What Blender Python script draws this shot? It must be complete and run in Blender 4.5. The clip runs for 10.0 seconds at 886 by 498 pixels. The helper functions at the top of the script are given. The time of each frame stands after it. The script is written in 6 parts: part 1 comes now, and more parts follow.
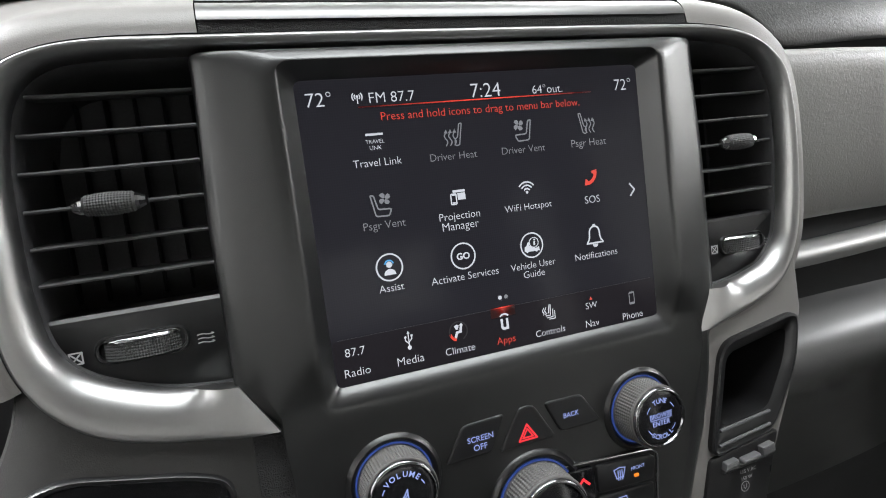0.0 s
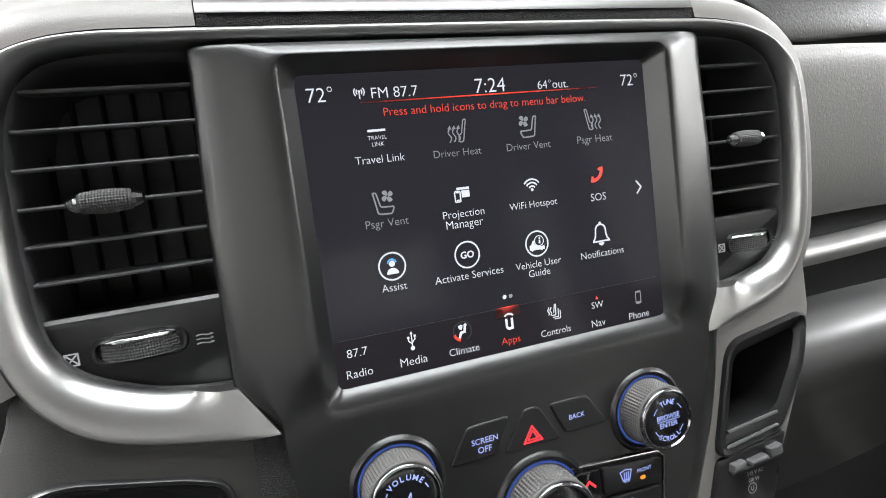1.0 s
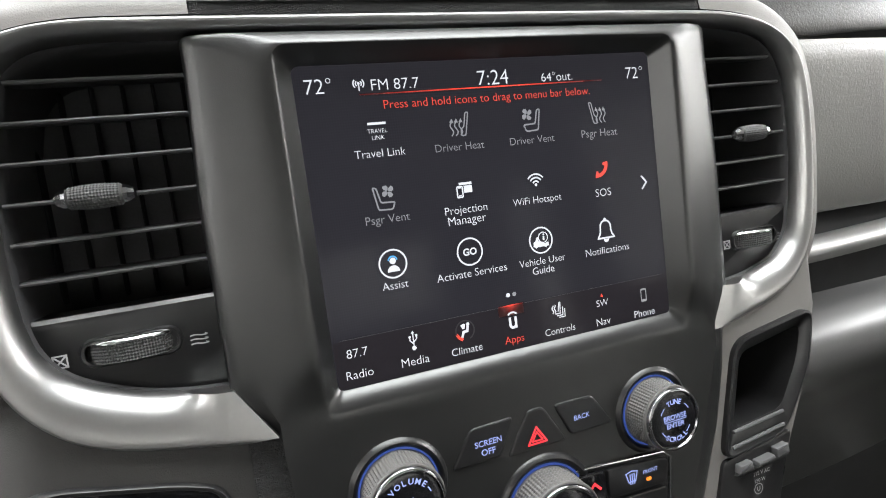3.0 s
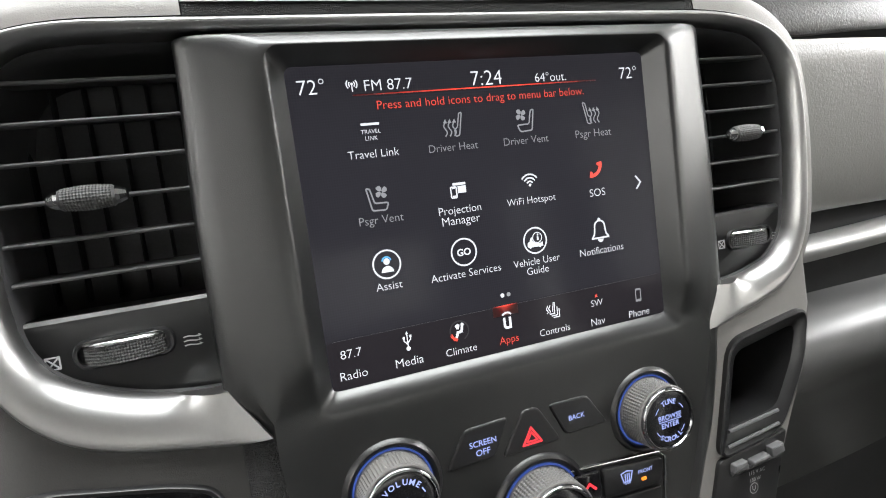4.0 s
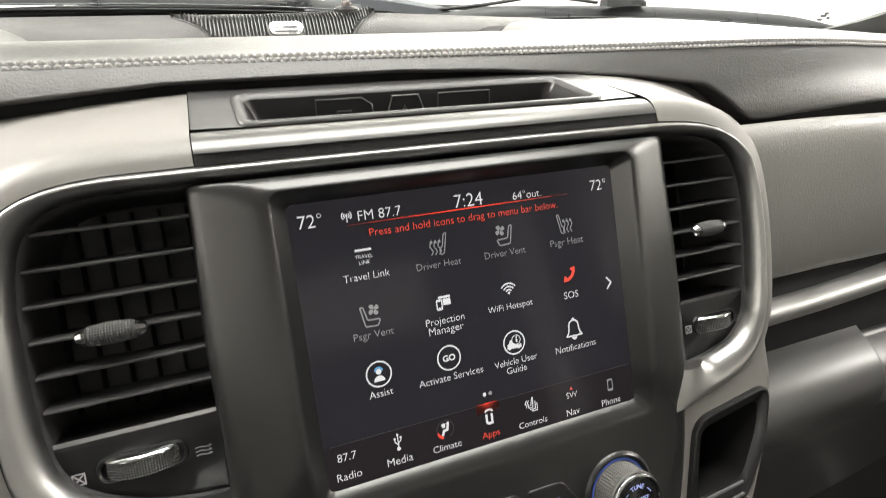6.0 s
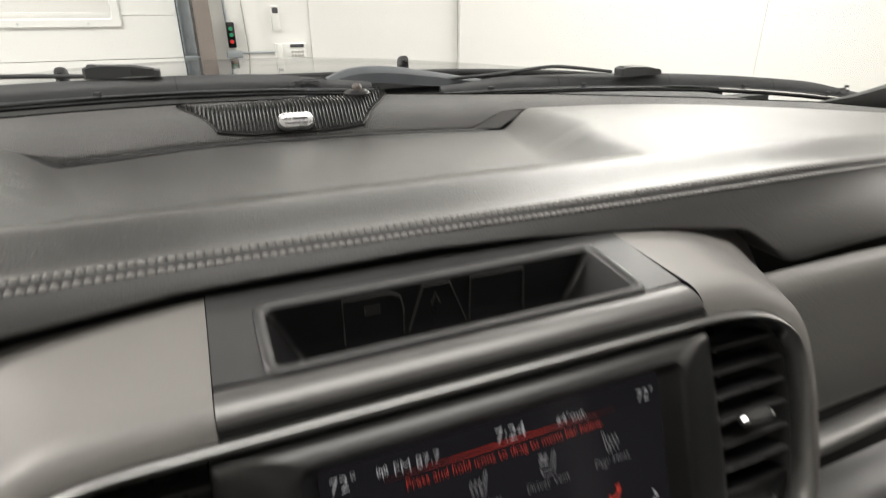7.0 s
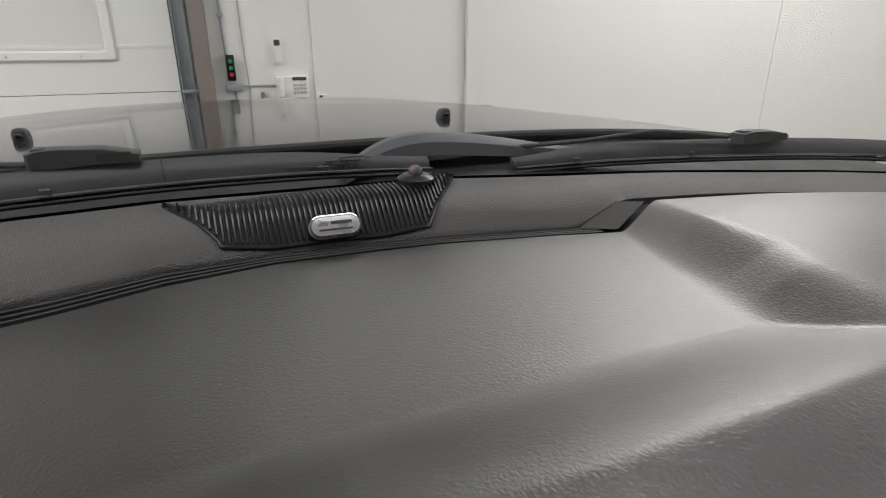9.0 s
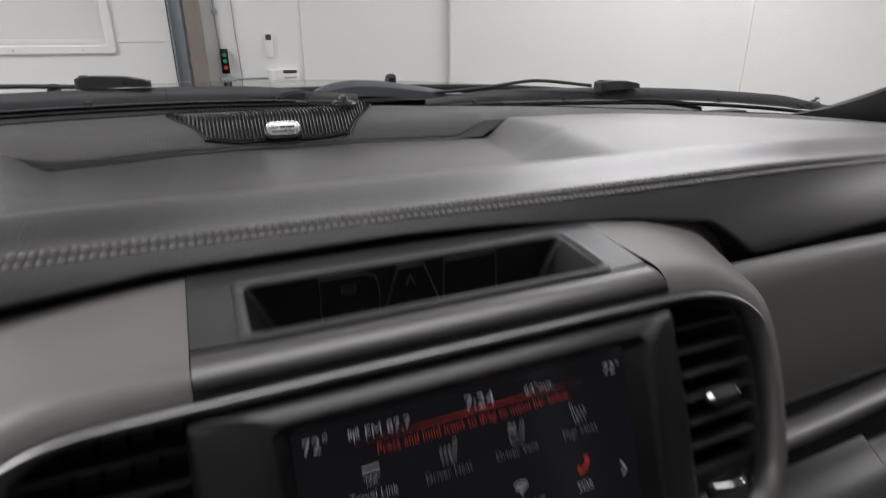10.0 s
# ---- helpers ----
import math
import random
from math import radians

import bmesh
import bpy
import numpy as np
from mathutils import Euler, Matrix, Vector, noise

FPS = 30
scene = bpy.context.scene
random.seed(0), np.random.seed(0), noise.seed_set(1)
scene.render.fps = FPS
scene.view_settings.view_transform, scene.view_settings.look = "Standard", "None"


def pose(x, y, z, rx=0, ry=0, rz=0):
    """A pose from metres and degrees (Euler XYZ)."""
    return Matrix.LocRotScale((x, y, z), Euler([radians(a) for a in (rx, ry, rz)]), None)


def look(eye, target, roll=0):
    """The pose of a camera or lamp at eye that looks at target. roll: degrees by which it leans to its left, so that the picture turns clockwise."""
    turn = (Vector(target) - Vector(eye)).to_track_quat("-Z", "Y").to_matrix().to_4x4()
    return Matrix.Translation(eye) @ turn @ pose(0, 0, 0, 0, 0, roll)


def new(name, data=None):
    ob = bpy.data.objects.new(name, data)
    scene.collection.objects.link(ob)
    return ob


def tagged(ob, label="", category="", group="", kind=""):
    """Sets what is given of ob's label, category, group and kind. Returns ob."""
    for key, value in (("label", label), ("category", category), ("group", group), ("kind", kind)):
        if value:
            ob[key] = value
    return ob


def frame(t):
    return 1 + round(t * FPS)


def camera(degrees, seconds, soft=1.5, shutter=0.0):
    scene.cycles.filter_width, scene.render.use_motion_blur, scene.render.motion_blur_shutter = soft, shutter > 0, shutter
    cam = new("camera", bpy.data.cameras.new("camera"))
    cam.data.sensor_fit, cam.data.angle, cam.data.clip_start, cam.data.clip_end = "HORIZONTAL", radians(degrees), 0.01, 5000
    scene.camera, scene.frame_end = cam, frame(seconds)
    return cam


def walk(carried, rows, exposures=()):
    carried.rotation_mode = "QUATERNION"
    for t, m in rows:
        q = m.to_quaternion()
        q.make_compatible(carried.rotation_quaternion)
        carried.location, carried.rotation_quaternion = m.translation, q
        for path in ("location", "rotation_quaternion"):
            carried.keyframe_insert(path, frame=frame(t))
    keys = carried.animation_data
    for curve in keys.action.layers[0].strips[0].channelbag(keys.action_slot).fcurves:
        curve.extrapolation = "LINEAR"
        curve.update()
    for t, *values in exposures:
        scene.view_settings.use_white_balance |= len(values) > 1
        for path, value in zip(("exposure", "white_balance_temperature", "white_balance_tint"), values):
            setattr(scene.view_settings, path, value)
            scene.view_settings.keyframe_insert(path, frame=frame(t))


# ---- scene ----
cam = camera(76.8, 10.0, soft=1.0, shutter=0.4)
PATH = [
    (0, (-0.114, -0.241, 1.413), (0.545, 1.464, 0.602), -0.2),
    (0.5, (-0.114, -0.239, 1.412), (0.548, 1.464, 0.598), -0.2),
    (1, (-0.114, -0.236, 1.411), (0.545, 1.466, 0.595), -0.2),
    (1.5, (-0.123, -0.235, 1.411), (0.54, 1.463, 0.589), -0.2),
    (2, (-0.12, -0.233, 1.41), (0.546, 1.465, 0.589), -0.2),
    (2.5, (-0.117, -0.229, 1.407), (0.557, 1.467, 0.588), -0.1),
    (4, (-0.113, -0.23, 1.407), (0.569, 1.464, 0.591), -0.2),
    (4.5, (-0.114, -0.23, 1.408), (0.573, 1.46, 0.589), -0.2),
    (5, (-0.114, -0.232, 1.415), (0.579, 1.457, 0.598), -0.1),
    (5.2, (-0.117, -0.237, 1.424), (0.582, 1.46, 0.63), -0.3),
    (6.3, (-0.109, -0.235, 1.476), (0.596, 1.462, 0.685), -0.3),
    (6.5, (-0.112, -0.234, 1.489), (0.6, 1.459, 0.696), -0.1),
    (7, (-0.105, -0.172, 1.551), (0.609, 1.522, 0.763), -0.1),
    (7.5, (-0.096, -0.027, 1.571), (0.631, 1.683, 0.832), 0.1),
    (8, (-0.1, 0.063, 1.572), (0.633, 1.781, 0.857), 0.0),
    (8.5, (-0.101, 0.067, 1.573), (0.635, 1.786, 0.864), -0.1),
    (9, (-0.098, 0.055, 1.572), (0.644, 1.773, 0.867), -0.0),
    (9.5, (-0.087, -0.053, 1.575), (0.66, 1.664, 0.872), -0.1),
    (10, (-0.103, -0.195, 1.534), (0.646, 1.521, 0.83), -0.2),
]
EXPOSE = [(0, 2.24, 6150, 10), (0.5, 2.62, 6150, 10), (2.7, 2.68, 6250, 10), (5.2, 2.94, 6350, 10), (6.3, 2.1, 6850, 9), (6.7, 1.58, 6850, 10), (7.2, 0.92, 6650, 13), (7.8, 0.36, 6550, 14), (9.4, 0.36, 6450, 15), (10, 0.36, 6300, 17)]
walk(cam, [(t, look(eye, target, roll)) for t, eye, target, roll in PATH], EXPOSE)

# ---- world and lamps ----
world = bpy.data.worlds.new("world")
scene.world = world
world.use_nodes = True
world.node_tree.nodes["Background"].inputs[0].default_value = (0.9, 0.95, 1.0, 1)
world.node_tree.nodes["Background"].inputs[1].default_value = 0.05


def area_lamp(name, x, y, z, sx, sy, watts, colour):
    data = bpy.data.lights.new(name, "AREA")
    data.shape, data.size, data.size_y, data.energy, data.color = "RECTANGLE", sx, sy, watts, colour
    ob = new(name, data)
    ob.matrix_world = pose(x, y, z)
    return tagged(ob, "long white ceiling light over the bay", "ceiling light", "bay lights")


for lx, ly, long, wide, watts in ((0.4, -0.25, 2.4, 0.6, 14), (0.2, 0.4, 3.2, 0.7, 17), (1.2, 3.6, 3.0, 0.3, 13), (4.0, 3.1, 3.2, 0.8, 74), (5.8, 1.4, 2.4, 0.9, 26), (-3.0, 1.4, 2.0, 1.0, 94), (-3.0, -2.6, 2.0, 0.9, 28), (1.2, -3.8, 2.4, 0.9, 18), (6.2, -1.0, 2.0, 0.9, 85)):
    area_lamp("bay_light", lx, ly, 3.92, long, wide, watts, (1.0, 0.98, 0.95))


# ---- materials ----
def material(name, colour, rough=0.5, metal=0.0, vary=0.12, vary_scale=14.0, grain=0.0, grain_scale=900.0, kind="noise",
             emit=None, emit_power=0.0, coat=0.0, coat_rough=0.08, rough_vary=0.06, second=0.0, specular=0.5):
    m = bpy.data.materials.new(name)
    m.use_nodes = True
    nt = m.node_tree
    b = nt.nodes["Principled BSDF"]
    co = nt.nodes.new("ShaderNodeTexCoord")
    b.inputs["Metallic"].default_value = metal
    b.inputs["Coat Weight"].default_value = coat
    b.inputs["Coat Roughness"].default_value = coat_rough
    b.inputs["Specular IOR Level"].default_value = specular
    n1 = nt.nodes.new("ShaderNodeTexNoise")
    n1.inputs["Scale"].default_value, n1.inputs["Detail"].default_value = vary_scale, 5
    n2 = nt.nodes.new("ShaderNodeTexNoise")
    n2.inputs["Scale"].default_value, n2.inputs["Detail"].default_value = vary_scale * 23, 3
    for n in (n1, n2):
        nt.links.new(co.outputs["Object"], n.inputs["Vector"])
    add = nt.nodes.new("ShaderNodeMath")
    add.operation = "ADD"
    nt.links.new(n1.outputs["Fac"], add.inputs[0])
    nt.links.new(n2.outputs["Fac"], add.inputs[1])
    ramp = nt.nodes.new("ShaderNodeMapRange")
    ramp.inputs["From Min"].default_value, ramp.inputs["From Max"].default_value = 0.6, 1.4
    ramp.inputs["To Min"].default_value, ramp.inputs["To Max"].default_value = 1 - vary, 1 + vary
    nt.links.new(add.outputs[0], ramp.inputs["Value"])
    mul = nt.nodes.new("ShaderNodeMix")
    mul.data_type, mul.blend_type = "RGBA", "MULTIPLY"
    mul.inputs[0].default_value = 1.0
    mul.inputs[6].default_value = (*colour, 1)
    nt.links.new(ramp.outputs[0], mul.inputs[7])
    nt.links.new(mul.outputs[2], b.inputs["Base Color"])
    rr = nt.nodes.new("ShaderNodeMapRange")
    rr.inputs["From Min"].default_value, rr.inputs["From Max"].default_value = 0.3, 0.7
    rr.inputs["To Min"].default_value, rr.inputs["To Max"].default_value = max(rough - rough_vary, 0.02), min(rough + rough_vary, 1)
    nt.links.new(n1.outputs["Fac"], rr.inputs["Value"])
    nt.links.new(rr.outputs[0], b.inputs["Roughness"])
    if grain:
        if kind in ("noise", "wrinkle"):
            g = nt.nodes.new("ShaderNodeTexNoise")
            g.inputs["Detail"].default_value = 3 if kind == "noise" else 1.5
            if kind == "wrinkle":
                g.inputs["Distortion"].default_value = 0.6
            out = g.outputs["Fac"]
        else:
            g = nt.nodes.new("ShaderNodeTexVoronoi")
            g.feature = "DISTANCE_TO_EDGE" if kind == "leather" else "F1"
            out = g.outputs["Distance"]
        g.inputs["Scale"].default_value = grain_scale
        src_co = co.outputs["Object"]
        if kind == "leather":
            warp = nt.nodes.new("ShaderNodeTexNoise")
            warp.inputs["Scale"].default_value = grain_scale * 0.6
            nt.links.new(co.outputs["Object"], warp.inputs["Vector"])
            mixv = nt.nodes.new("ShaderNodeMix")
            mixv.data_type = "VECTOR"
            mixv.inputs[0].default_value = 0.0018
            nt.links.new(co.outputs["Object"], mixv.inputs[4])
            nt.links.new(warp.outputs["Color"], mixv.inputs[5])
            src_co = mixv.outputs[1]
        nt.links.new(src_co, g.inputs["Vector"])
        bump = nt.nodes.new("ShaderNodeBump")
        bump.inputs["Strength"].default_value, bump.inputs["Distance"].default_value = min(grain, 1.0), 0.0006 * max(grain, 1.0)
        bump.invert = kind == "pebble"
        nt.links.new(out, bump.inputs["Height"])
        if second:
            bump2 = nt.nodes.new("ShaderNodeBump")
            bump2.inputs["Strength"].default_value, bump2.inputs["Distance"].default_value = second, 0.003
            nt.links.new(n1.outputs["Fac"], bump2.inputs["Height"])
            nt.links.new(bump2.outputs[0], bump.inputs["Normal"])
        nt.links.new(bump.outputs[0], b.inputs["Normal"])
    if emit:
        b.inputs["Emission Color"].default_value = (*emit, 1)
        b.inputs["Emission Strength"].default_value = emit_power
    return m


SILVER = material("satin_silver", (0.40, 0.40, 0.395), 0.35, 1.0, 0.03, 30, rough_vary=0.02)
STRIPSILVER = material("matte_silver_strip", (0.42, 0.42, 0.41), 0.48, 0.7, 0.03, 30)
ROLL = material("satin_grey_metal", (0.16, 0.158, 0.155), 0.34, 0.75, 0.03, 30, rough_vary=0.02)
TRAYTOP = material("dark_satin_plastic", (0.055, 0.055, 0.056), 0.36, 0.3, 0.08, 30, 0.15, 1500)
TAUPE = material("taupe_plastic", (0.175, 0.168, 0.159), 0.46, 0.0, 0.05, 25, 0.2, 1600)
BEZEL = material("soft_black_plastic", (0.0100, 0.0103, 0.0101), 0.30, 0.0, 0.05, 22, 0.10, 2400, rough_vary=0.02, specular=0.85)
PANEL = material("black_panel", (0.010, 0.010, 0.0104), 0.30, 0.0, 0.08, 22, 0.1, 2400, rough_vary=0.03)
GLOSS = material("gloss_black", (0.008, 0.008, 0.009), 0.16, 0.0, 0.1, 22)
VENT = material("vent_black", (0.042, 0.042, 0.043), 0.5, 0.0, 0.2, 40, 0.1, 2000, specular=0.25)
VANEEDGE = material("vane_edge_black", (0.085, 0.085, 0.087), 0.32, 0.0, 0.1, 40)
# the taupe again, darkened for the shade on the driver side
SHADEDTAUPE = material("shaded_taupe_plastic", (0.029, 0.0282, 0.0268), 0.5, 0.0, 0.06, 25, 0.25, 1600)
SLIDER = material("black_knurled_rubber", (0.05, 0.05, 0.05), 0.45, 0.0, 0.1, 60)
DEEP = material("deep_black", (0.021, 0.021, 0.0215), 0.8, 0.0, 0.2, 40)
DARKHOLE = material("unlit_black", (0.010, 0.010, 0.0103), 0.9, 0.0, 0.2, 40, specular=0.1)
RUBBER = material("black_rubber", (0.042, 0.043, 0.046), 0.5, 0.0, 0.25, 30, 0.3, 900)
CHROME = material("chrome", (0.75, 0.75, 0.76), 0.1, 1.0, 0.03, 40)
DARKCHROME = material("dark_chrome", (0.32, 0.32, 0.33), 0.12, 1.0, 0.05, 40)
LEATHER = material("dash_leather", (0.015, 0.0147, 0.0143), 0.33, 0.0, 0.05, 9, 0.75, 620, "wrinkle", specular=1.0, rough_vary=0.02, coat=0.65, coat_rough=0.33)
ROLLSKIN = material("dash_roll_skin", (0.034, 0.0336, 0.0332), 0.38, 0.0, 0.05, 9, 0.5, 600, "wrinkle", specular=0.6, rough_vary=0.02)
PEBBLE = material("pebbled_band", (0.10, 0.10, 0.098), 0.48, 0.0, 0.06, 9, 1.6, 950, "pebble", specular=0.4, rough_vary=0.02)
LIDSKIN = material("glove_lid_skin", (0.065, 0.0644, 0.0625), 0.36, 0.0, 0.05, 9, 0.15, 620, "wrinkle", rough_vary=0.02)
SIDE = material("side_panel_skin", (0.215, 0.211, 0.203), 0.40, 0.0, 0.05, 9, 0.5, 520, "wrinkle", second=0.06, rough_vary=0.02)
THREAD = material("grey_thread", (0.21, 0.206, 0.2), 0.7, 0.0, 0.15, 60)
RAIL = material("grey_steel_rail", (0.16, 0.165, 0.17), 0.4, 0.3, 0.1, 60)
GRIP = material("knurled_grip", (0.09, 0.087, 0.083), 0.5, 0.0, 0.1, 60)
BADGE = material("badge_silver", (0.72, 0.72, 0.72), 0.3, 0.6, 0.04, 60)
COWL = material("black_cowl_plastic", (0.014, 0.014, 0.015), 0.6, 0.0, 0.25, 30, 0.4, 900)
COVER = material("blue_grey_cover", (0.065, 0.071, 0.082), 0.5, 0.0, 0.2, 30, 0.3, 900)
RAMP = material("smooth_grey_ramp", (0.04, 0.04, 0.039), 0.5, 0.0, 0.06, 20)
INK = material("grey_print", (0.42, 0.42, 0.42), 0.5, 0.0, 0.05, 60)
DARKINK = material("dark_print", (0.05, 0.05, 0.055), 0.5, 0.0, 0.05, 60)
HOODPAINT = material("hood_paint", (0.02, 0.021, 0.023), 0.10, 0.0, 0.15, 3, specular=0.35)
WALLPAINT = material("white_wall_paint", (0.78, 0.775, 0.75), 0.6, 0.0, 0.03, 1.2)
DOORPAINT = material("white_door_paint", (0.80, 0.80, 0.78), 0.4, 0.0, 0.03, 1.2, 0.1, 40)
STEEL = material("galvanised_steel", (0.34, 0.37, 0.39), 0.45, 0.6, 0.12, 14)
BROWNSTEEL = material("brown_painted_steel", (0.24, 0.205, 0.185), 0.5, 0.0, 0.1, 10)
CONCRETE = material("concrete_floor", (0.30, 0.29, 0.28), 0.5, 0.0, 0.15, 3, 0.2, 60)
CEILWHITE = material("grey_ceiling", (0.20, 0.20, 0.195), 0.7, 0.0, 0.03, 2)
SEAM = material("grey_joint", (0.42, 0.41, 0.39), 0.7, 0.0, 0.1, 6)
SHELL = material("cab_shell_trim", (0.035, 0.035, 0.035), 0.7, 0.0, 0.1, 10, 0.2, 700)
HEADLINER = material("headliner_cloth", (0.46, 0.455, 0.44), 0.9, 0.0, 0.06, 10, 0.3, 900)
WHITEPL = material("white_plastic", (0.75, 0.75, 0.72), 0.4, 0.0, 0.03, 10)
GREENB = material("green_button", (0.02, 0.25, 0.12), 0.4)
REDB = material("red_button", (0.55, 0.03, 0.03), 0.4)
SCREEN = material("display_glass", (0.006, 0.006, 0.008), 0.12, 0.0, 0.1, 30, emit=(0.54, 0.51, 0.60), emit_power=0.0066, rough_vary=0.02, specular=0.10)
BARMAT = material("display_menu_bar", (0.006, 0.006, 0.008), 0.10, 0.0, 0.1, 30, emit=(0.60, 0.5, 0.54), emit_power=0.0050, rough_vary=0.02, specular=0.10)


def weave(m, pitch, depth):
    """A faint diamond weave in what the display shows."""
    nt = m.node_tree
    b = nt.nodes["Principled BSDF"]
    co, xyz = nt.nodes.new("ShaderNodeTexCoord"), nt.nodes.new("ShaderNodeSeparateXYZ")
    nt.links.new(co.outputs["Object"], xyz.inputs[0])

    def calc(op, p, q):
        node = nt.nodes.new("ShaderNodeMath")
        node.operation = op
        for sock, val in zip(node.inputs, (p, q)):
            if isinstance(val, (int, float)):
                sock.default_value = val
            else:
                nt.links.new(val, sock)
        return node.outputs[0]

    run = 2 * math.pi / pitch
    up = calc("MULTIPLY", xyz.outputs["Z"], run)
    across = calc("MULTIPLY", xyz.outputs["X"], run)
    both = calc("MULTIPLY", calc("SINE", calc("ADD", across, up), 0.0), calc("SINE", calc("SUBTRACT", across, up), 0.0))
    nt.links.new(calc("MULTIPLY", calc("ADD", calc("MULTIPLY", both, depth), 1.0), b.inputs["Emission Strength"].default_value), b.inputs["Emission Strength"])


weave(SCREEN, 0.0021, 0.4)
UIWHITE = material("display_white", (0.1, 0.1, 0.1), 0.3, emit=(0.93, 0.95, 1.0), emit_power=0.142)
UIGREY = material("display_grey", (0.1, 0.1, 0.1), 0.3, emit=(0.60, 0.61, 0.66), emit_power=0.061)
UIDIM = material("display_dim", (0.01, 0.01, 0.01), 0.3, emit=(0.6, 0.57, 0.63), emit_power=0.0115, specular=0.1)
UIRED = material("display_red", (0.1, 0.02, 0.02), 0.3, emit=(1.0, 0.07, 0.035), emit_power=0.155)
UIBLUE = material("display_blue", (0.02, 0.1, 0.2), 0.3, emit=(0.1, 0.45, 0.85), emit_power=0.1353)
LITBLUE = material("backlit_blue", (0.1, 0.12, 0.3), 0.4, emit=(0.40, 0.48, 0.86), emit_power=0.1353)
RINGBLUE = material("blue_light_ring", (0.03, 0.05, 0.2), 0.4, emit=(0.024, 0.050, 0.20), emit_power=0.1461)
LITRED = material("backlit_red", (0.3, 0.02, 0.02), 0.4, emit=(1.0, 0.035, 0.05), emit_power=0.184)
LITAMBER = material("amber_light", (0.4, 0.1, 0.0), 0.4, emit=(1.0, 0.25, 0.02), emit_power=0.1948)


def glass_material():
    m = bpy.data.materials.new("windshield_glass")
    m.use_nodes = True
    nt = m.node_tree
    nt.nodes.remove(nt.nodes["Principled BSDF"])
    mix, clear, gloss, face, power, scale = (nt.nodes.new(n) for n in ("ShaderNodeMixShader", "ShaderNodeBsdfTransparent", "ShaderNodeBsdfGlossy", "ShaderNodeLayerWeight", "ShaderNodeMath", "ShaderNodeMapRange"))
    clear.inputs[0].default_value = (0.96, 0.975, 0.97, 1)
    gloss.inputs["Roughness"].default_value = 0.02
    face.inputs["Blend"].default_value = 0.5
    power.operation = "POWER"
    power.inputs[1].default_value = 5.0
    scale.inputs["To Min"].default_value, scale.inputs["To Max"].default_value = 0.02, 0.6
    nt.links.new(face.outputs["Facing"], power.inputs[0])
    nt.links.new(power.outputs[0], scale.inputs["Value"])
    nt.links.new(scale.outputs[0], mix.inputs[0])
    nt.links.new(clear.outputs[0], mix.inputs[1])
    nt.links.new(gloss.outputs[0], mix.inputs[2])
    nt.links.new(mix.outputs[0], nt.nodes["Material Output"].inputs[0])
    return m


GLASS = glass_material()


# ---- building helpers ----
BASE = {}


def thing(name, loc, label, category, group="", kind=""):
    ob = new(name)
    ob.empty_display_size = 0.02
    ob.location = loc
    BASE[ob.name] = Matrix.Translation(-Vector(loc))
    return tagged(ob, label, category, group, kind)


def finish(bm, mat, name, smooth=32):
    bmesh.ops.recalc_face_normals(bm, faces=bm.faces)
    me = bpy.data.meshes.new(name)
    bm.to_mesh(me)
    bm.free()
    for m in mat if isinstance(mat, (list, tuple)) else (mat,):
        me.materials.append(m)
    if smooth:
        me.shade_smooth()
        me.set_sharp_from_angle(angle=radians(smooth))
    return me


def part(name, bm, mat, parent=None, label="", smooth=32):
    ob = new(name, finish(bm, mat, name, smooth))
    if parent is not None:
        ob.parent = parent
        ob.matrix_parent_inverse = BASE.get(parent.name, Matrix())
    return tagged(ob, label)


def piece(name, me, matrix, parent):
    ob = new(name, me)
    ob.parent = parent
    ob.matrix_parent_inverse = BASE.get(parent.name, Matrix())
    ob.matrix_basis = matrix
    return ob


def moved(bm, m):
    bm.transform(m)
    return bm


def loft(loops, closed=True, cap_first=False, cap_last=False):
    """Skin a row of loops of equal length."""
    bm = bmesh.new()
    rows = [[bm.verts.new(p) for p in lp] for lp in loops]
    n = len(rows[0])
    for a, b in zip(rows, rows[1:]):
        for i in range(n if closed else n - 1):
            j = (i + 1) % n
            bm.faces.new((a[i], a[j], b[j], b[i]))
    if cap_first:
        bm.faces.new(rows[0][::-1])
    if cap_last:
        bm.faces.new(rows[-1])
    return bm


def rrect(x0, x1, y0, y1, r, z=0.0, seg=5):
    pts = []
    for cx, cy, a0 in ((x1 - r, y1 - r, 0), (x0 + r, y1 - r, 90), (x0 + r, y0 + r, 180), (x1 - r, y0 + r, 270)):
        for k in range(seg + 1):
            a = radians(a0 + 90 * k / seg)
            pts.append(Vector((cx + r * math.cos(a), cy + r * math.sin(a), z)))
    return pts


def rounded_poly(pts, r, seg=4, z=0.0):
    """A polygon with rounded corners."""
    out, n = [], len(pts)
    for i in range(n):
        p, a, b = Vector((*pts[i], z)), Vector((*pts[i - 1], z)), Vector((*pts[(i + 1) % n], z))
        d1, d2 = (a - p), (b - p)
        rr = min(r, d1.length * 0.45, d2.length * 0.45)
        s, e = p + d1.normalized() * rr, p + d2.normalized() * rr
        for k in range(seg + 1):
            t = k / seg
            out.append(s * (1 - t) ** 2 + p * 2 * t * (1 - t) + e * t * t)
    return out


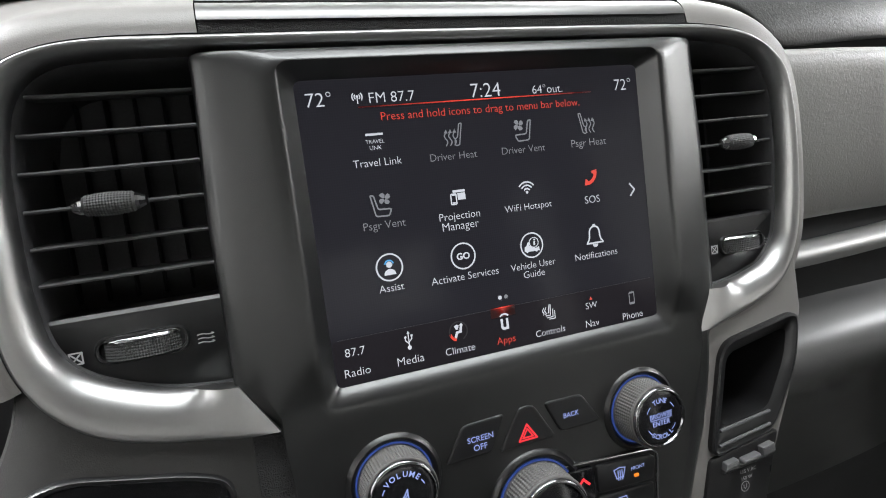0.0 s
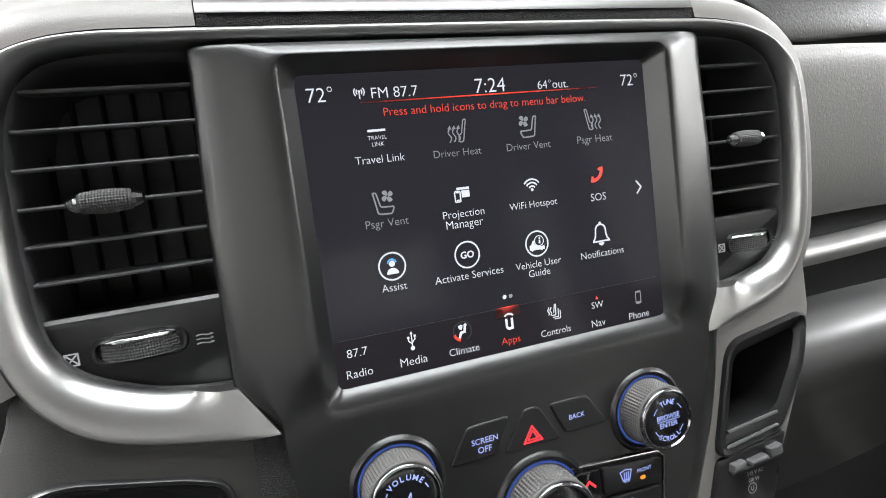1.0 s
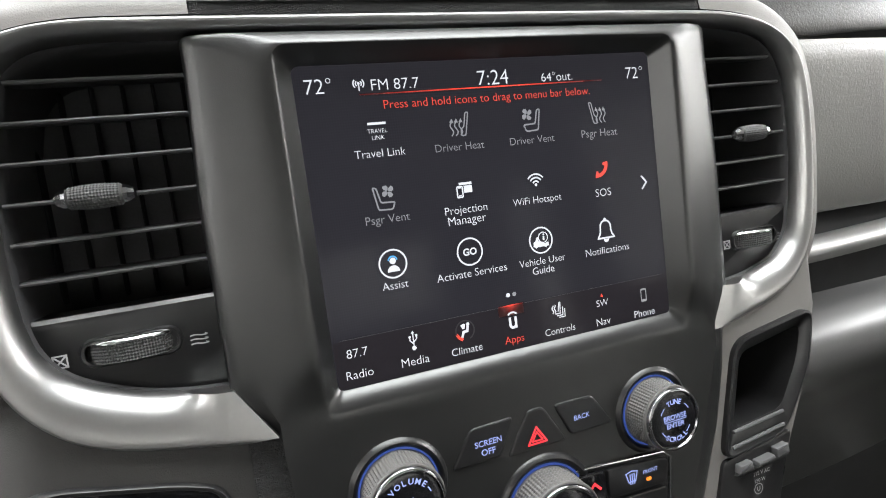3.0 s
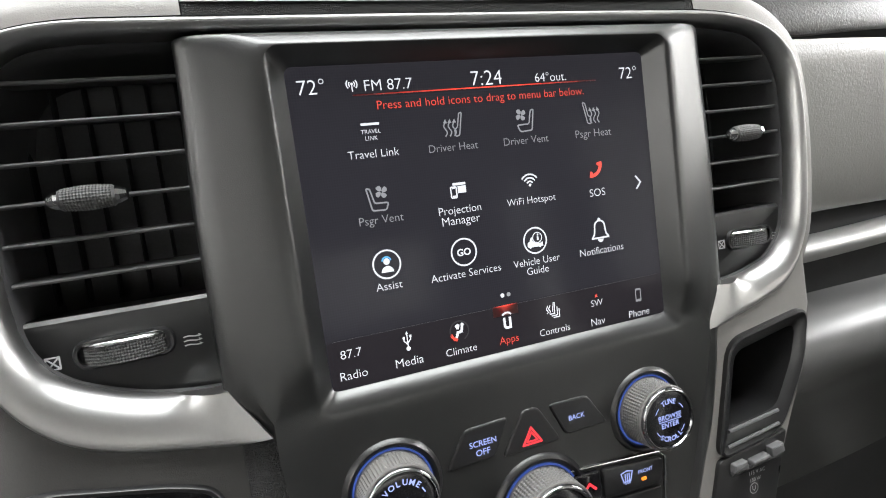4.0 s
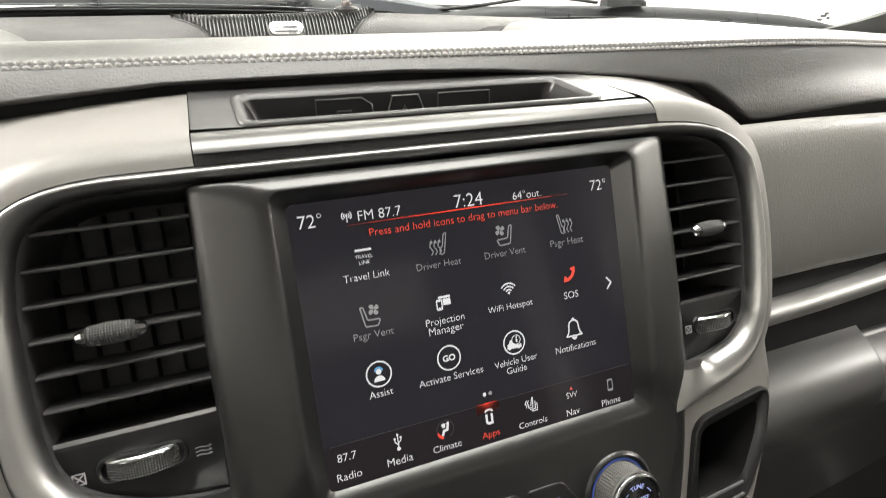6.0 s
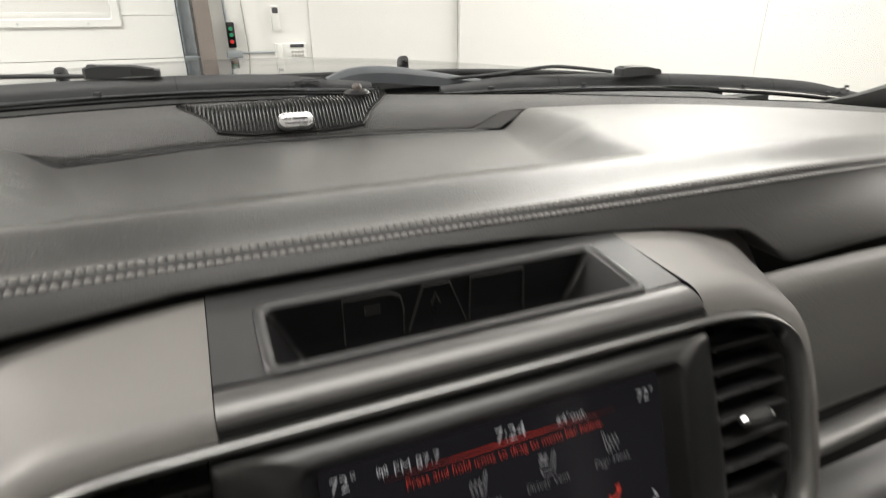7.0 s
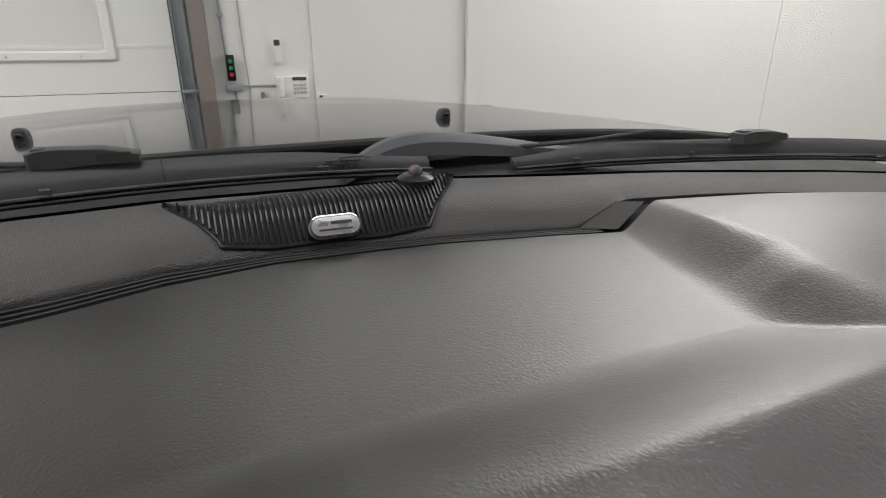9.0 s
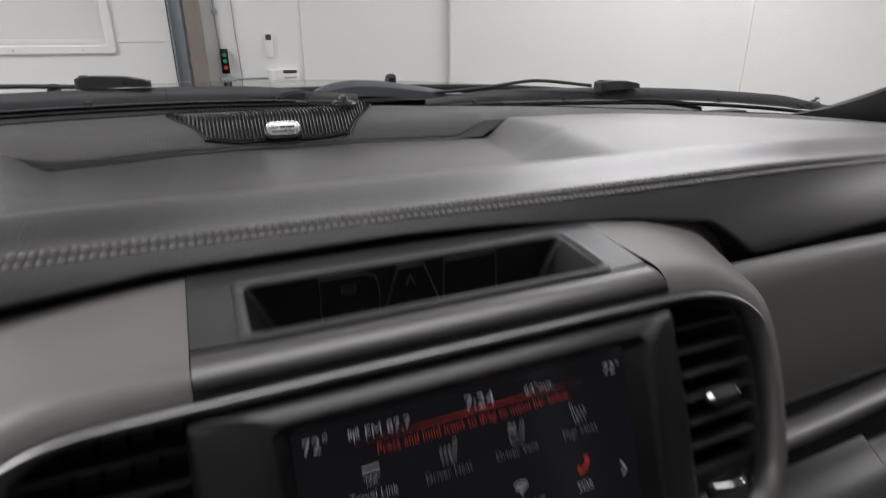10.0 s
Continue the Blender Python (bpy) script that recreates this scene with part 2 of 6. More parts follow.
def shrink(loop, d, z):
    """A loop moved inwards by d, at height z."""
    n, out = len(loop), []
    area = sum(loop[i - 1].x * loop[i].y - loop[i].x * loop[i - 1].y for i in range(n))
    sg = 1 if area > 0 else -1
    for i in range(n):
        t = (loop[(i + 1) % n] - loop[i - 1])
        t.z = 0
        t = t.normalized() if t.length > 1e-9 else Vector((1, 0, 0))
        nrm = Vector((-t.y, t.x, 0)) * sg
        out.append(Vector((loop[i].x + nrm.x * d, loop[i].y + nrm.y * d, z)))
    return out


def slab(loop, z0, z1, bevel=0.0006):
    """A rounded plate between heights z0 and z1, with a softened upper edge."""
    return loft([shrink(loop, 0, z0), shrink(loop, 0, z1 - bevel), shrink(loop, bevel * 0.35, z1 - bevel * 0.3), shrink(loop, bevel, z1)],
                cap_first=True, cap_last=True)


def block(x0, x1, y0, y1, z0, z1, bevel=0.0, seg=2):
    bm = bmesh.new()
    bmesh.ops.create_cube(bm, size=1)
    for v in bm.verts:
        v.co = Vector(((x0 + x1) / 2 + v.co.x * (x1 - x0), (y0 + y1) / 2 + v.co.y * (y1 - y0), (z0 + z1) / 2 + v.co.z * (z1 - z0)))
    if bevel:
        bmesh.ops.bevel(bm, geom=list(bm.edges), offset=bevel, segments=seg, affect="EDGES", profile=0.6)
    return bm


def lathe(profile, seg=48, ripple=0.0, ripple_rows=()):
    """Turn (radius, height) rows round z; ripple alternates the radius on some rows."""
    loops = []
    for k, (r, z) in enumerate(profile):
        w = ripple if k in ripple_rows else 0
        loops.append([Vector(((r - w * (i % 2)) * math.cos(2 * math.pi * i / seg), (r - w * (i % 2)) * math.sin(2 * math.pi * i / seg), z)) for i in range(seg)])
    return loft(loops, cap_first=profile[0][0] > 1e-6, cap_last=profile[-1][0] > 1e-6)


def tube(pts, radius, seg=10, flat=1.0):
    """A tube along points; radius may be a list."""
    loops, n = [], len(pts)
    pts = [Vector(p) for p in pts]
    for i, p in enumerate(pts):
        d = (pts[min(i + 1, n - 1)] - pts[max(i - 1, 0)]).normalized()
        side = d.cross(Vector((0, 0, 1)))
        side = side.normalized() if side.length > 1e-4 else Vector((1, 0, 0))
        up = side.cross(d)
        r = radius[i] if isinstance(radius, (list, tuple)) else radius
        loops.append([p + side * r * math.cos(2 * math.pi * k / seg) + up * r * flat * math.sin(2 * math.pi * k / seg) for k in range(seg)])
    return loft(loops, cap_first=True, cap_last=True)


def curve_through(pts, count):
    """Evenly spaced points on a Catmull-Rom curve through pts."""
    pts = [Vector(p) for p in pts]
    fine = []
    for i in range(len(pts) - 1):
        p0, p1, p2, p3 = pts[max(i - 1, 0)], pts[i], pts[i + 1], pts[min(i + 2, len(pts) - 1)]
        for k in range(24):
            t = k / 24
            fine.append(0.5 * ((2 * p1) + (p2 - p0) * t + (2 * p0 - 5 * p1 + 4 * p2 - p3) * t * t + (3 * p1 - p0 - 3 * p2 + p3) * t ** 3))
    fine.append(pts[-1])
    run = [0.0]
    for a, b in zip(fine, fine[1:]):
        run.append(run[-1] + (b - a).length)
    out = []
    for k in range(count):
        s = run[-1] * k / (count - 1)
        j = int(np.searchsorted(run, s))
        j = min(max(j, 1), len(run) - 1)
        f = (s - run[j - 1]) / max(run[j] - run[j - 1], 1e-9)
        out.append(fine[j - 1].lerp(fine[j], f))
    return out


def grid(fn, us, vs):
    bm = bmesh.new()
    rows = [[bm.verts.new(fn(u, v)) for u in us] for v in vs]
    for a, b in zip(rows, rows[1:]):
        for i in range(len(us) - 1):
            bm.faces.new((a[i], a[i + 1], b[i + 1], b[i]))
    return bm


def thick_grid(fn, us, vs, down):
    """A sheet from fn with a second face moved by the vector down, closed at its rim."""
    bm = grid(fn, us, vs)
    geo = bmesh.ops.extrude_face_region(bm, geom=list(bm.faces))
    bmesh.ops.translate(bm, verts=[g for g in geo["geom"] if isinstance(g, bmesh.types.BMVert)], vec=down)
    return bm


def lerp_table(x, table):
    xs = [a for a, _ in table]
    return float(np.interp(x, xs, [b for _, b in table]))


def smooth01(t):
    t = min(max(t, 0.0), 1.0)
    return t * t * (3 - 2 * t)


def span(a, b, n):
    return [a + (b - a) * i / (n - 1) for i in range(n)]


def text_mesh(body, width=0.0, height=0.0, bold=0.0, depth=0.0):
    """Flat letters of the built-in font, centred, scaled to a width or to a height."""
    cu = bpy.data.curves.new("letters", "FONT")
    cu.body, cu.align_x, cu.align_y, cu.size, cu.offset = body, "CENTER", "CENTER", 1.0, bold
    cu.resolution_u = 3
    ob = new("letters", cu)
    dg = bpy.context.evaluated_depsgraph_get()
    me = bpy.data.meshes.new_from_object(ob.evaluated_get(dg))
    bm = bmesh.new()
    bm.from_mesh(me)
    bpy.data.objects.remove(ob)
    bpy.data.curves.remove(cu)
    bpy.data.meshes.remove(me)
    xs = [v.co.x for v in bm.verts]
    ys = [v.co.y for v in bm.verts]
    k = width / (max(xs) - min(xs)) if width else height / (max(ys) - min(ys))
    mx, my = (max(xs) + min(xs)) / 2, (max(ys) + min(ys)) / 2
    for v in bm.verts:
        v.co = Vector(((v.co.x - mx) * k, (v.co.y - my) * k, 0))
    return bm


# ---- the plane of the centre stack: x across, y up the slope, z out of it ----
LEAN_BACK = radians(19.6)
STACK = Matrix(((1, 0, 0, 0), (0, math.sin(LEAN_BACK), -math.cos(LEAN_BACK), 0), (0, math.cos(LEAN_BACK), math.sin(LEAN_BACK), 1.375), (0, 0, 0, 1)))


def at_stack(u, v, n=0.0, turn=0.0):
    return STACK @ Matrix.Translation((u, v, n)) @ Matrix.Rotation(radians(turn), 4, "Z")

# ---- garage bay ----
WALL_Y = 3.94


def bay_wall(name, x0, x1, y0, y1, z0, z1, mat, label):
    return tagged(part(name, block(x0, x1, y0, y1, z0, z1), mat, None, label, smooth=0), label, "wall", "", "structure")


wall_north = bay_wall("wall_north", -0.15, 7.6, WALL_Y + 0.012, WALL_Y + 0.25, 0, 4.0, WALLPAINT, "white painted bay wall with upright panel joints")
bay_wall("wall_south", -4.2, 7.6, -5.0, -4.8, 0, 4.0, WALLPAINT, "plain white wall behind the truck")
bay_wall("wall_west", -4.4, -4.2, -5.0, WALL_Y + 0.25, 0, 4.0, WALLPAINT, "plain white side wall of the bay")
bay_wall("wall_east", 7.6, 7.8, -5.0, WALL_Y + 0.25, 0, 4.0, WALLPAINT, "plain white side wall of the bay")
tagged(part("floor", block(-4.4, 7.8, -5.0, WALL_Y + 0.25, -0.1, 0.0), CONCRETE, None, smooth=0), "grey concrete bay floor", "floor", "", "structure")
tagged(part("ceiling", block(-4.4, 7.8, -5.0, WALL_Y + 0.25, 4.0, 4.1), CEILWHITE, None, smooth=0), "dull grey bay ceiling", "ceiling", "", "structure")
# wall panels that stand a little proud, with shadow joints between them
for px0, px1, proud in ((0.03, 0.65, 0.0), (0.6505, 1.745, 0.008), (1.750, 1.832, 0.045), (1.834, 4.950, 0.004), (4.958, 7.58, 0.004)):
    part("panel", block(px0, px1, WALL_Y - proud, WALL_Y + 0.012, 0.01, 3.99, 0.002, 1), WALLPAINT, wall_north, smooth=0)

door_1 = thing("door_1", (-2.1, WALL_Y, 0), "white sectional overhead door with a framed window panel", "garage door", "", "structure")
for k in range(7):
    part("door_section", block(-4.1, -0.165, WALL_Y, WALL_Y + 0.06, 0.0015 + k * 0.57 + 0.13, 0.5685 + k * 0.57 + 0.13, 0.003, 2), DOORPAINT, door_1, smooth=0)
    part("rib", block(-4.1, -0.17, WALL_Y - 0.004, WALL_Y, 0.38 + k * 0.57, 0.40 + k * 0.57, 0.0015, 1), DOORPAINT, door_1, smooth=0)
# framed window panel on the door
fx0, fx1, fz0, fz1 = -1.55, -0.475, 1.455, 1.98
frame_loops = [[Vector((p.x, WALL_Y - d, p.y)) for p in rrect(fx0 + i, fx1 - i, fz0 + i, fz1 - i, 0.02)] for i, d in ((0, -0.005), (0, 0.016), (0.006, 0.022), (0.042, 0.022), (0.052, 0.006))]
part("window_frame", loft(frame_loops), DOORPAINT, door_1, "white moulded window frame")
part("pane", loft([[Vector((p.x, WALL_Y - 0.003, p.y)) for p in rrect(fx0 + 0.05, fx1 - 0.05, fz0 + 0.05, fz1 - 0.05, 0.015)]], cap_last=True), material("frosted_pane", (0.72, 0.715, 0.69), 0.35, 0, 0.03, 2), door_1, "frosted pale pane")
for sx in (-1.35, -1.0, -0.65):
    part("screw", moved(lathe([(0.006, 0), (0.006, 0.003), (0.001, 0.004)], 12), Matrix.Translation((sx, WALL_Y - 0.022, fz0 + 0.022)) @ Matrix.Rotation(radians(90), 4, "X")), STEEL, door_1)

door_track = thing("door_track", (-0.12, WALL_Y, 0), "galvanised steel upright track of the overhead door", "door track")
prof = [(-0.157, 0.0), (-0.157, -0.055), (-0.150, -0.055), (-0.150, -0.012), (-0.096, -0.012), (-0.096, -0.05), (-0.083, -0.05), (-0.083, 0.0)]
part("channel", loft([[Vector((x, WALL_Y + y, z)) for x, y in prof] for z in (0, 3.9)], cap_first=True, cap_last=True), STEEL, door_track, smooth=0)
part("bracket", block(-0.16, -0.055, WALL_Y - 0.066, WALL_Y - 0.05, 1.262, 1.282, 0.003), STEEL, door_track)
part("bracket", block(-0.16, -0.055, WALL_Y - 0.066, WALL_Y - 0.05, 2.262, 2.282, 0.003), STEEL, door_track)
steel_column = thing("steel_column", (-0.02, WALL_Y, 0), "brown painted steel column beside the door track", "column")
part("flange", block(-0.066, 0.026, WALL_Y - 0.10, WALL_Y - 0.088, 0, 3.95, 0.002), BROWNSTEEL, steel_column)
part("web", block(-0.026, -0.014, WALL_Y - 0.088, WALL_Y, 0, 3.95), BROWNSTEEL, steel_column, smooth=0)

# push-button station
button_station = thing("button_station", (0.136, WALL_Y, 1.4), "black door button station with green and red buttons", "control box")
part("case", block(0.112, 0.160, WALL_Y - 0.05, WALL_Y, 1.325, 1.478, 0.004), GLOSS, button_station)
for bz, bm_mat in ((1.440, GREENB), (1.402, GREENB), (1.362, REDB)):
    part("button", moved(lathe([(0.013, 0), (0.013, 0.008), (0.011, 0.011), (0.0, 0.011)], 20), Matrix.Translation((0.136, WALL_Y - 0.05, bz)) @ Matrix.Rotation(radians(90), 4, "X")), bm_mat, button_station)
junction_box = thing("junction_box", (0.136, WALL_Y, 1.28), "grey steel junction box under the button station", "junction box")
part("body", block(0.094, 0.192, WALL_Y - 0.045, WALL_Y, 1.262, 1.305, 0.003), STEEL, junction_box)
part("cover", block(0.098, 0.188, WALL_Y - 0.05, WALL_Y - 0.045, 1.266, 1.301, 0.001), STEEL, junction_box)
conduit = thing("conduit", (0.12, WALL_Y, 1.5), "thin grey electrical conduit on the wall", "conduit")
part("upright_pipe", tube([(0.118, WALL_Y - 0.012, 1.478), (0.113, WALL_Y - 0.012, 1.62), (0.108, WALL_Y - 0.012, 2.4)], 0.008), STEEL, conduit)
part("level_pipe", tube([(0.192, WALL_Y - 0.012, 1.29), (0.4, WALL_Y - 0.012, 1.288)], 0.006), STEEL, conduit)
part("lower_pipe", tube([(0.15, WALL_Y - 0.012, 1.262), (0.152, WALL_Y - 0.012, 0.5)], 0.008), STEEL, conduit)
part("clamp", block(0.095, 0.13, WALL_Y - 0.025, WALL_Y, 1.69, 1.715, 0.003), STEEL, conduit)
cable = thing("wall_cable", (0.25, WALL_Y, 1.5), "thin grey cable down the wall", "cable")
part("wire", tube([(0.215, WALL_Y - 0.006, 2.2), (0.222, WALL_Y - 0.006, 1.6), (0.235, WALL_Y - 0.006, 1.3), (0.255, WALL_Y - 0.006, 0.9)], 0.004), SEAM, cable)

wall_phone = thing("wall_phone", (0.5, WALL_Y, 1.27), "white wall telephone with handset and small display", "telephone")
part("body", slab(rrect(0.40, 0.605, 1.205, 1.345, 0.012), 0, 0.045, 0.006), WHITEPL, wall_phone)
part("handset", slab(rrect(0.405, 0.445, 1.212, 1.345, 0.016), 0.04, 0.068, 0.010), WHITEPL, wall_phone)
part("display", slab(rrect(0.50, 0.59, 1.318, 1.338, 0.003), 0.044, 0.048, 0.001), DARKINK, wall_phone)
for r in range(3):
    for c in range(4):
        part("key", slab(rrect(0.505 + c * 0.022, 0.521 + c * 0.022, 1.236 + r * 0.024, 1.250 + r * 0.024, 0.003), 0.044, 0.049, 0.001), SEAM, wall_phone)
thermostat = thing("thermostat", (0.42, WALL_Y, 1.5), "white thermostat with a dark square display", "thermostat")
part("case", slab(rrect(0.402, 0.452, 1.42, 1.575, 0.008), 0, 0.025, 0.004), WHITEPL, thermostat)
part("display", slab(rrect(0.409, 0.445, 1.53, 1.565, 0.003), 0.024, 0.027, 0.001), DARKINK, thermostat)
for ob in (*wall_phone.children, *thermostat.children):
    ob.data.transform(Matrix(((1, 0, 0, 0), (0, 0, -1, WALL_Y), (0, 1, 0, 0), (0, 0, 0, 1))))
wall_hook = thing("wall_hook", (0.31, WALL_Y, 1.24), "small brown hook on the wall", "hook")
part("hook", block(0.30, 0.322, WALL_Y - 0.03, WALL_Y, 1.205, 1.25, 0.006), BROWNSTEEL, wall_hook)
sensor_eye = thing("wall_sensor", (0.69, WALL_Y, 1.22), "small white sensor with a dark front", "sensor")
part("case", block(0.665, 0.72, WALL_Y - 0.05, WALL_Y - 0.010, 1.195, 1.225, 0.006), WHITEPL, sensor_eye)
part("lens", block(0.668, 0.69, WALL_Y - 0.054, WALL_Y - 0.05, 1.199, 1.219, 0.001), DARKINK, sensor_eye)

# ---- truck body round the cab ----
HOOD_X = 0.0


def hood_z(x, y):
    ax = abs(x - HOOD_X)
    return 1.466 - 0.058 * max((y - 0.66) / 1.1, 0) ** 1.35 - 0.055 * (ax / 0.8) ** 2.6


truck_body = thing("truck_body", (0, 0.2, 0.3), "dark glossy pickup truck body round the cab", "truck")
part("hood", thick_grid(lambda u, v: Vector((u, v + 0.05 * (1 - (u / 0.84) ** 2) * (1 if v > 1.2 else 0) * (v - 1.2) / 0.55, hood_z(u, v))), span(-0.84, 0.84, 57), span(0.655, 1.75, 40), Vector((0, 0, -0.02))), HOODPAINT, truck_body, "dark glossy hood")
for sgn in (-1, 1):
    part("fender", block(*sorted((sgn * 0.845, sgn * 0.95)), 0.66, 1.78, 0.55, 1.325, 0.03, 3), HOODPAINT, truck_body)
    part("door", block(*sorted((sgn * 1.0, sgn * 1.07)), -1.3, 0.6, 0.55, 1.38, 0.02, 2), SHELL, truck_body)
    part("b_pillar", block(*sorted((sgn * 0.92, sgn * 1.03)), -1.50, -1.30, 0.6, 1.95, 0.02, 2), SHELL, truck_body)
part("grille_panel", block(-0.84, 0.84, 1.76, 1.82, 0.55, 1.36, 0.02, 2), HOODPAINT, truck_body)
part("firewall", block(-0.9, 0.9, 0.60, 0.63, 0.5, 1.40), SHELL, truck_body, smooth=0)
part("cab_floor", block(-0.95, 0.95, -1.9, 0.6, 0.5, 0.55), SHELL, truck_body, smooth=0)
part("rear_panel", block(-1.0, 1.0, -1.95, -1.88, 0.5, 1.52), SHELL, truck_body, smooth=0)
for sgn in (-1, 1):
    part("rear_corner", block(*sorted((sgn * 0.62, sgn * 1.0)), -1.95, -1.88, 1.52, 1.95), SHELL, truck_body, smooth=0)
part("rear_header", block(-0.62, 0.62, -1.95, -1.88, 1.82, 1.95), SHELL, truck_body, smooth=0)
part("roof", thick_grid(lambda u, v: Vector((u, v, 1.99 - 0.05 * (u / 0.95) ** 2 - 0.04 * ((v + 0.9) / 1.0) ** 2)), span(-0.95, 0.95, 17), span(-1.95, -0.2, 12), Vector((0, 0, 0.05))), HEADLINER, truck_body, "pale cloth headliner")


def ws_y(x):
    return lerp_table(x, [(-0.9, 0.27), (-0.7, 0.38), (-0.45, 0.455), (-0.231, 0.501), (-0.13, 0.509), (0.099, 0.489), (0.189, 0.476), (0.312, 0.462), (0.53, 0.432), (0.72, 0.375), (0.82, 0.33), (0.95, 0.25)])


def ws_z(x):
    return lerp_table(x, [(-0.9, 1.40), (-0.6, 1.435), (-0.3, 1.455), (0.1, 1.457), (0.312, 1.449), (0.53, 1.436), (0.72, 1.426), (0.95, 1.405)])


def pane_point(u, v):
    y0, z0 = ws_y(u) + 0.03, ws_z(u) - 0.012
    return Vector((u * (1 - 0.14 * v), y0 * (1 - v) + (-0.22 - 0.25 * (u / 0.9) ** 2) * v, z0 + (1.955 - z0) * v + 0.05 * math.sin(math.pi * v)))


windshield = tagged(part("windshield", thick_grid(pane_point, span(-0.9, 0.93, 31), span(0.0, 1.0, 12), Vector((0, 0.004, 0.003))), GLASS, None),
                    "clear curved windshield glass over the dash", "windshield", "", "structure")
windshield.visible_shadow = False
windshield_sticker = thing("windshield_sticker", (0.718, 0.36, 1.45), "small dark printed mark in the glass corner", "sticker")
for k, (du, dz, w) in enumerate(((0, 0, 0.010), (0.006, 0.005, 0.012), (0.014, 0.008, 0.009), (0.019, 0.002, 0.007))):
    part("print_bar", block(0.705 + du, 0.705 + du + w, 0.349, 0.3496, 1.442 + dz, 1.4455 + dz), DARKINK, windshield_sticker, smooth=0)


def pillar(sgn):
    name = thing("a_pillar", (sgn * 0.86, 0.2, 1.42), "dark trimmed pillar beside the windshield", "pillar")
    line = curve_through([(0.70, 0.40, 1.421), (0.77, 0.385, 1.4295), (0.843, 0.375, 1.444), (0.90, 0.36, 1.462), (0.925, 0.33, 1.485), (0.93, 0.25, 1.55), (0.90, 0.0, 1.74), (0.85, -0.36, 1.965)], 30)
    loops = []
    for p in line:
        e = Vector((sgn * p.x, p.y, p.z))
        loops.append([e, e + Vector((sgn * 0.012, -0.012, 0.002)), e + Vector((sgn * 0.07, -0.03, -0.02)), e + Vector((sgn * 0.14, 0.0, -0.06)), e + Vector((sgn * 0.13, 0.04, -0.06)), e + Vector((sgn * 0.02, 0.012, -0.004))])
    part("trim_cover", loft(loops, cap_first=True, cap_last=True), SHELL, name, smooth=60)


pillar(-1), pillar(1)

# cowl between glass and hood
part("frit", grid(lambda u, v: pane_point(u, v) + Vector((0, -0.0016, -0.0012)), span(-0.9, 0.93, 61), span(-0.04, 0.020, 5)), DARKHOLE, windshield, "black printed glass border", smooth=60)
cowl = thing("cowl_panel", (0, 0.58, 1.43), "black plastic cowl panel with fine perforations under the wipers", "cowl")
part("cover", thick_grid(lambda u, v: Vector((u, ws_y(u) + 0.035 + (0.665 - ws_y(u) - 0.035) * v, ws_z(u) - 0.018 + (min(hood_z(u, 0.66), 1.46) - 0.008 - ws_z(u) + 0.018) * v)), span(-0.84, 0.84, 43), span(0, 1, 5), Vector((0, 0, -0.02))), COWL, cowl)
part("rubber_seal", tube([(x, 0.652, hood_z(x, 0.66) - 0.002) for x in span(-0.82, 0.82, 40)], 0.006), COWL, cowl)
hole = finish(block(-0.0016, 0.0016, -0.0016, 0.0016, -0.0004, 0.0004), DEEP, "hole", 0)
for r in range(3):
    for c in range(44):
        x = -0.13 + c * 0.006 + (r % 2) * 0.003
        v = 0.62 + r * 0.1
        piece("vent_hole", hole, Matrix.Translation((x, ws_y(x) + 0.035 + (0.665 - ws_y(x) - 0.035) * v, ws_z(x) - 0.017 + (1.452 - ws_z(x) + 0.018) * v)), cowl)

for nx, ny in ((0.249, 0.86), (-0.30, 0.90)):
    noz = thing("washer_nozzle", (nx, ny, hood_z(nx, ny)), "small black washer nozzle on the hood", "washer nozzle", "washer nozzles")
    zb = hood_z(nx, ny)
    part("body", loft([[Vector((nx + p.x, ny + p.y * (1.25 - 0.5 * k / 4) - 0.002 * k, zb - 0.002 + 0.0175 * s)) for p in rrect(-0.0085 * w, 0.0085 * w, -0.010 * w, 0.010 * w, 0.0045 * w)] for k, (s, w) in enumerate(((0, 1.0), (0.35, 1.05), (0.7, 0.98), (0.92, 0.75), (1.0, 0.4)))], cap_first=True, cap_last=True), RUBBER, noz)
    part("jet", block(nx - 0.004, nx + 0.004, ny - 0.0150, ny - 0.0130, zb + 0.004, zb + 0.009, 0.0008, 1), GLOSS, noz)


# wipers
def blade_section(c, d, size):
    side = Vector((-d.y, d.x, 0)).normalized()
    prof = ((-0.6, 0.0), (-0.5, 0.45), (-0.12, 0.85), (0.25, 1.0), (0.55, 0.75), (0.62, 0.2), (0.45, 0.0))
    return [c + side * (a * size) + Vector((0, 0, b * size)) for a, b in prof]


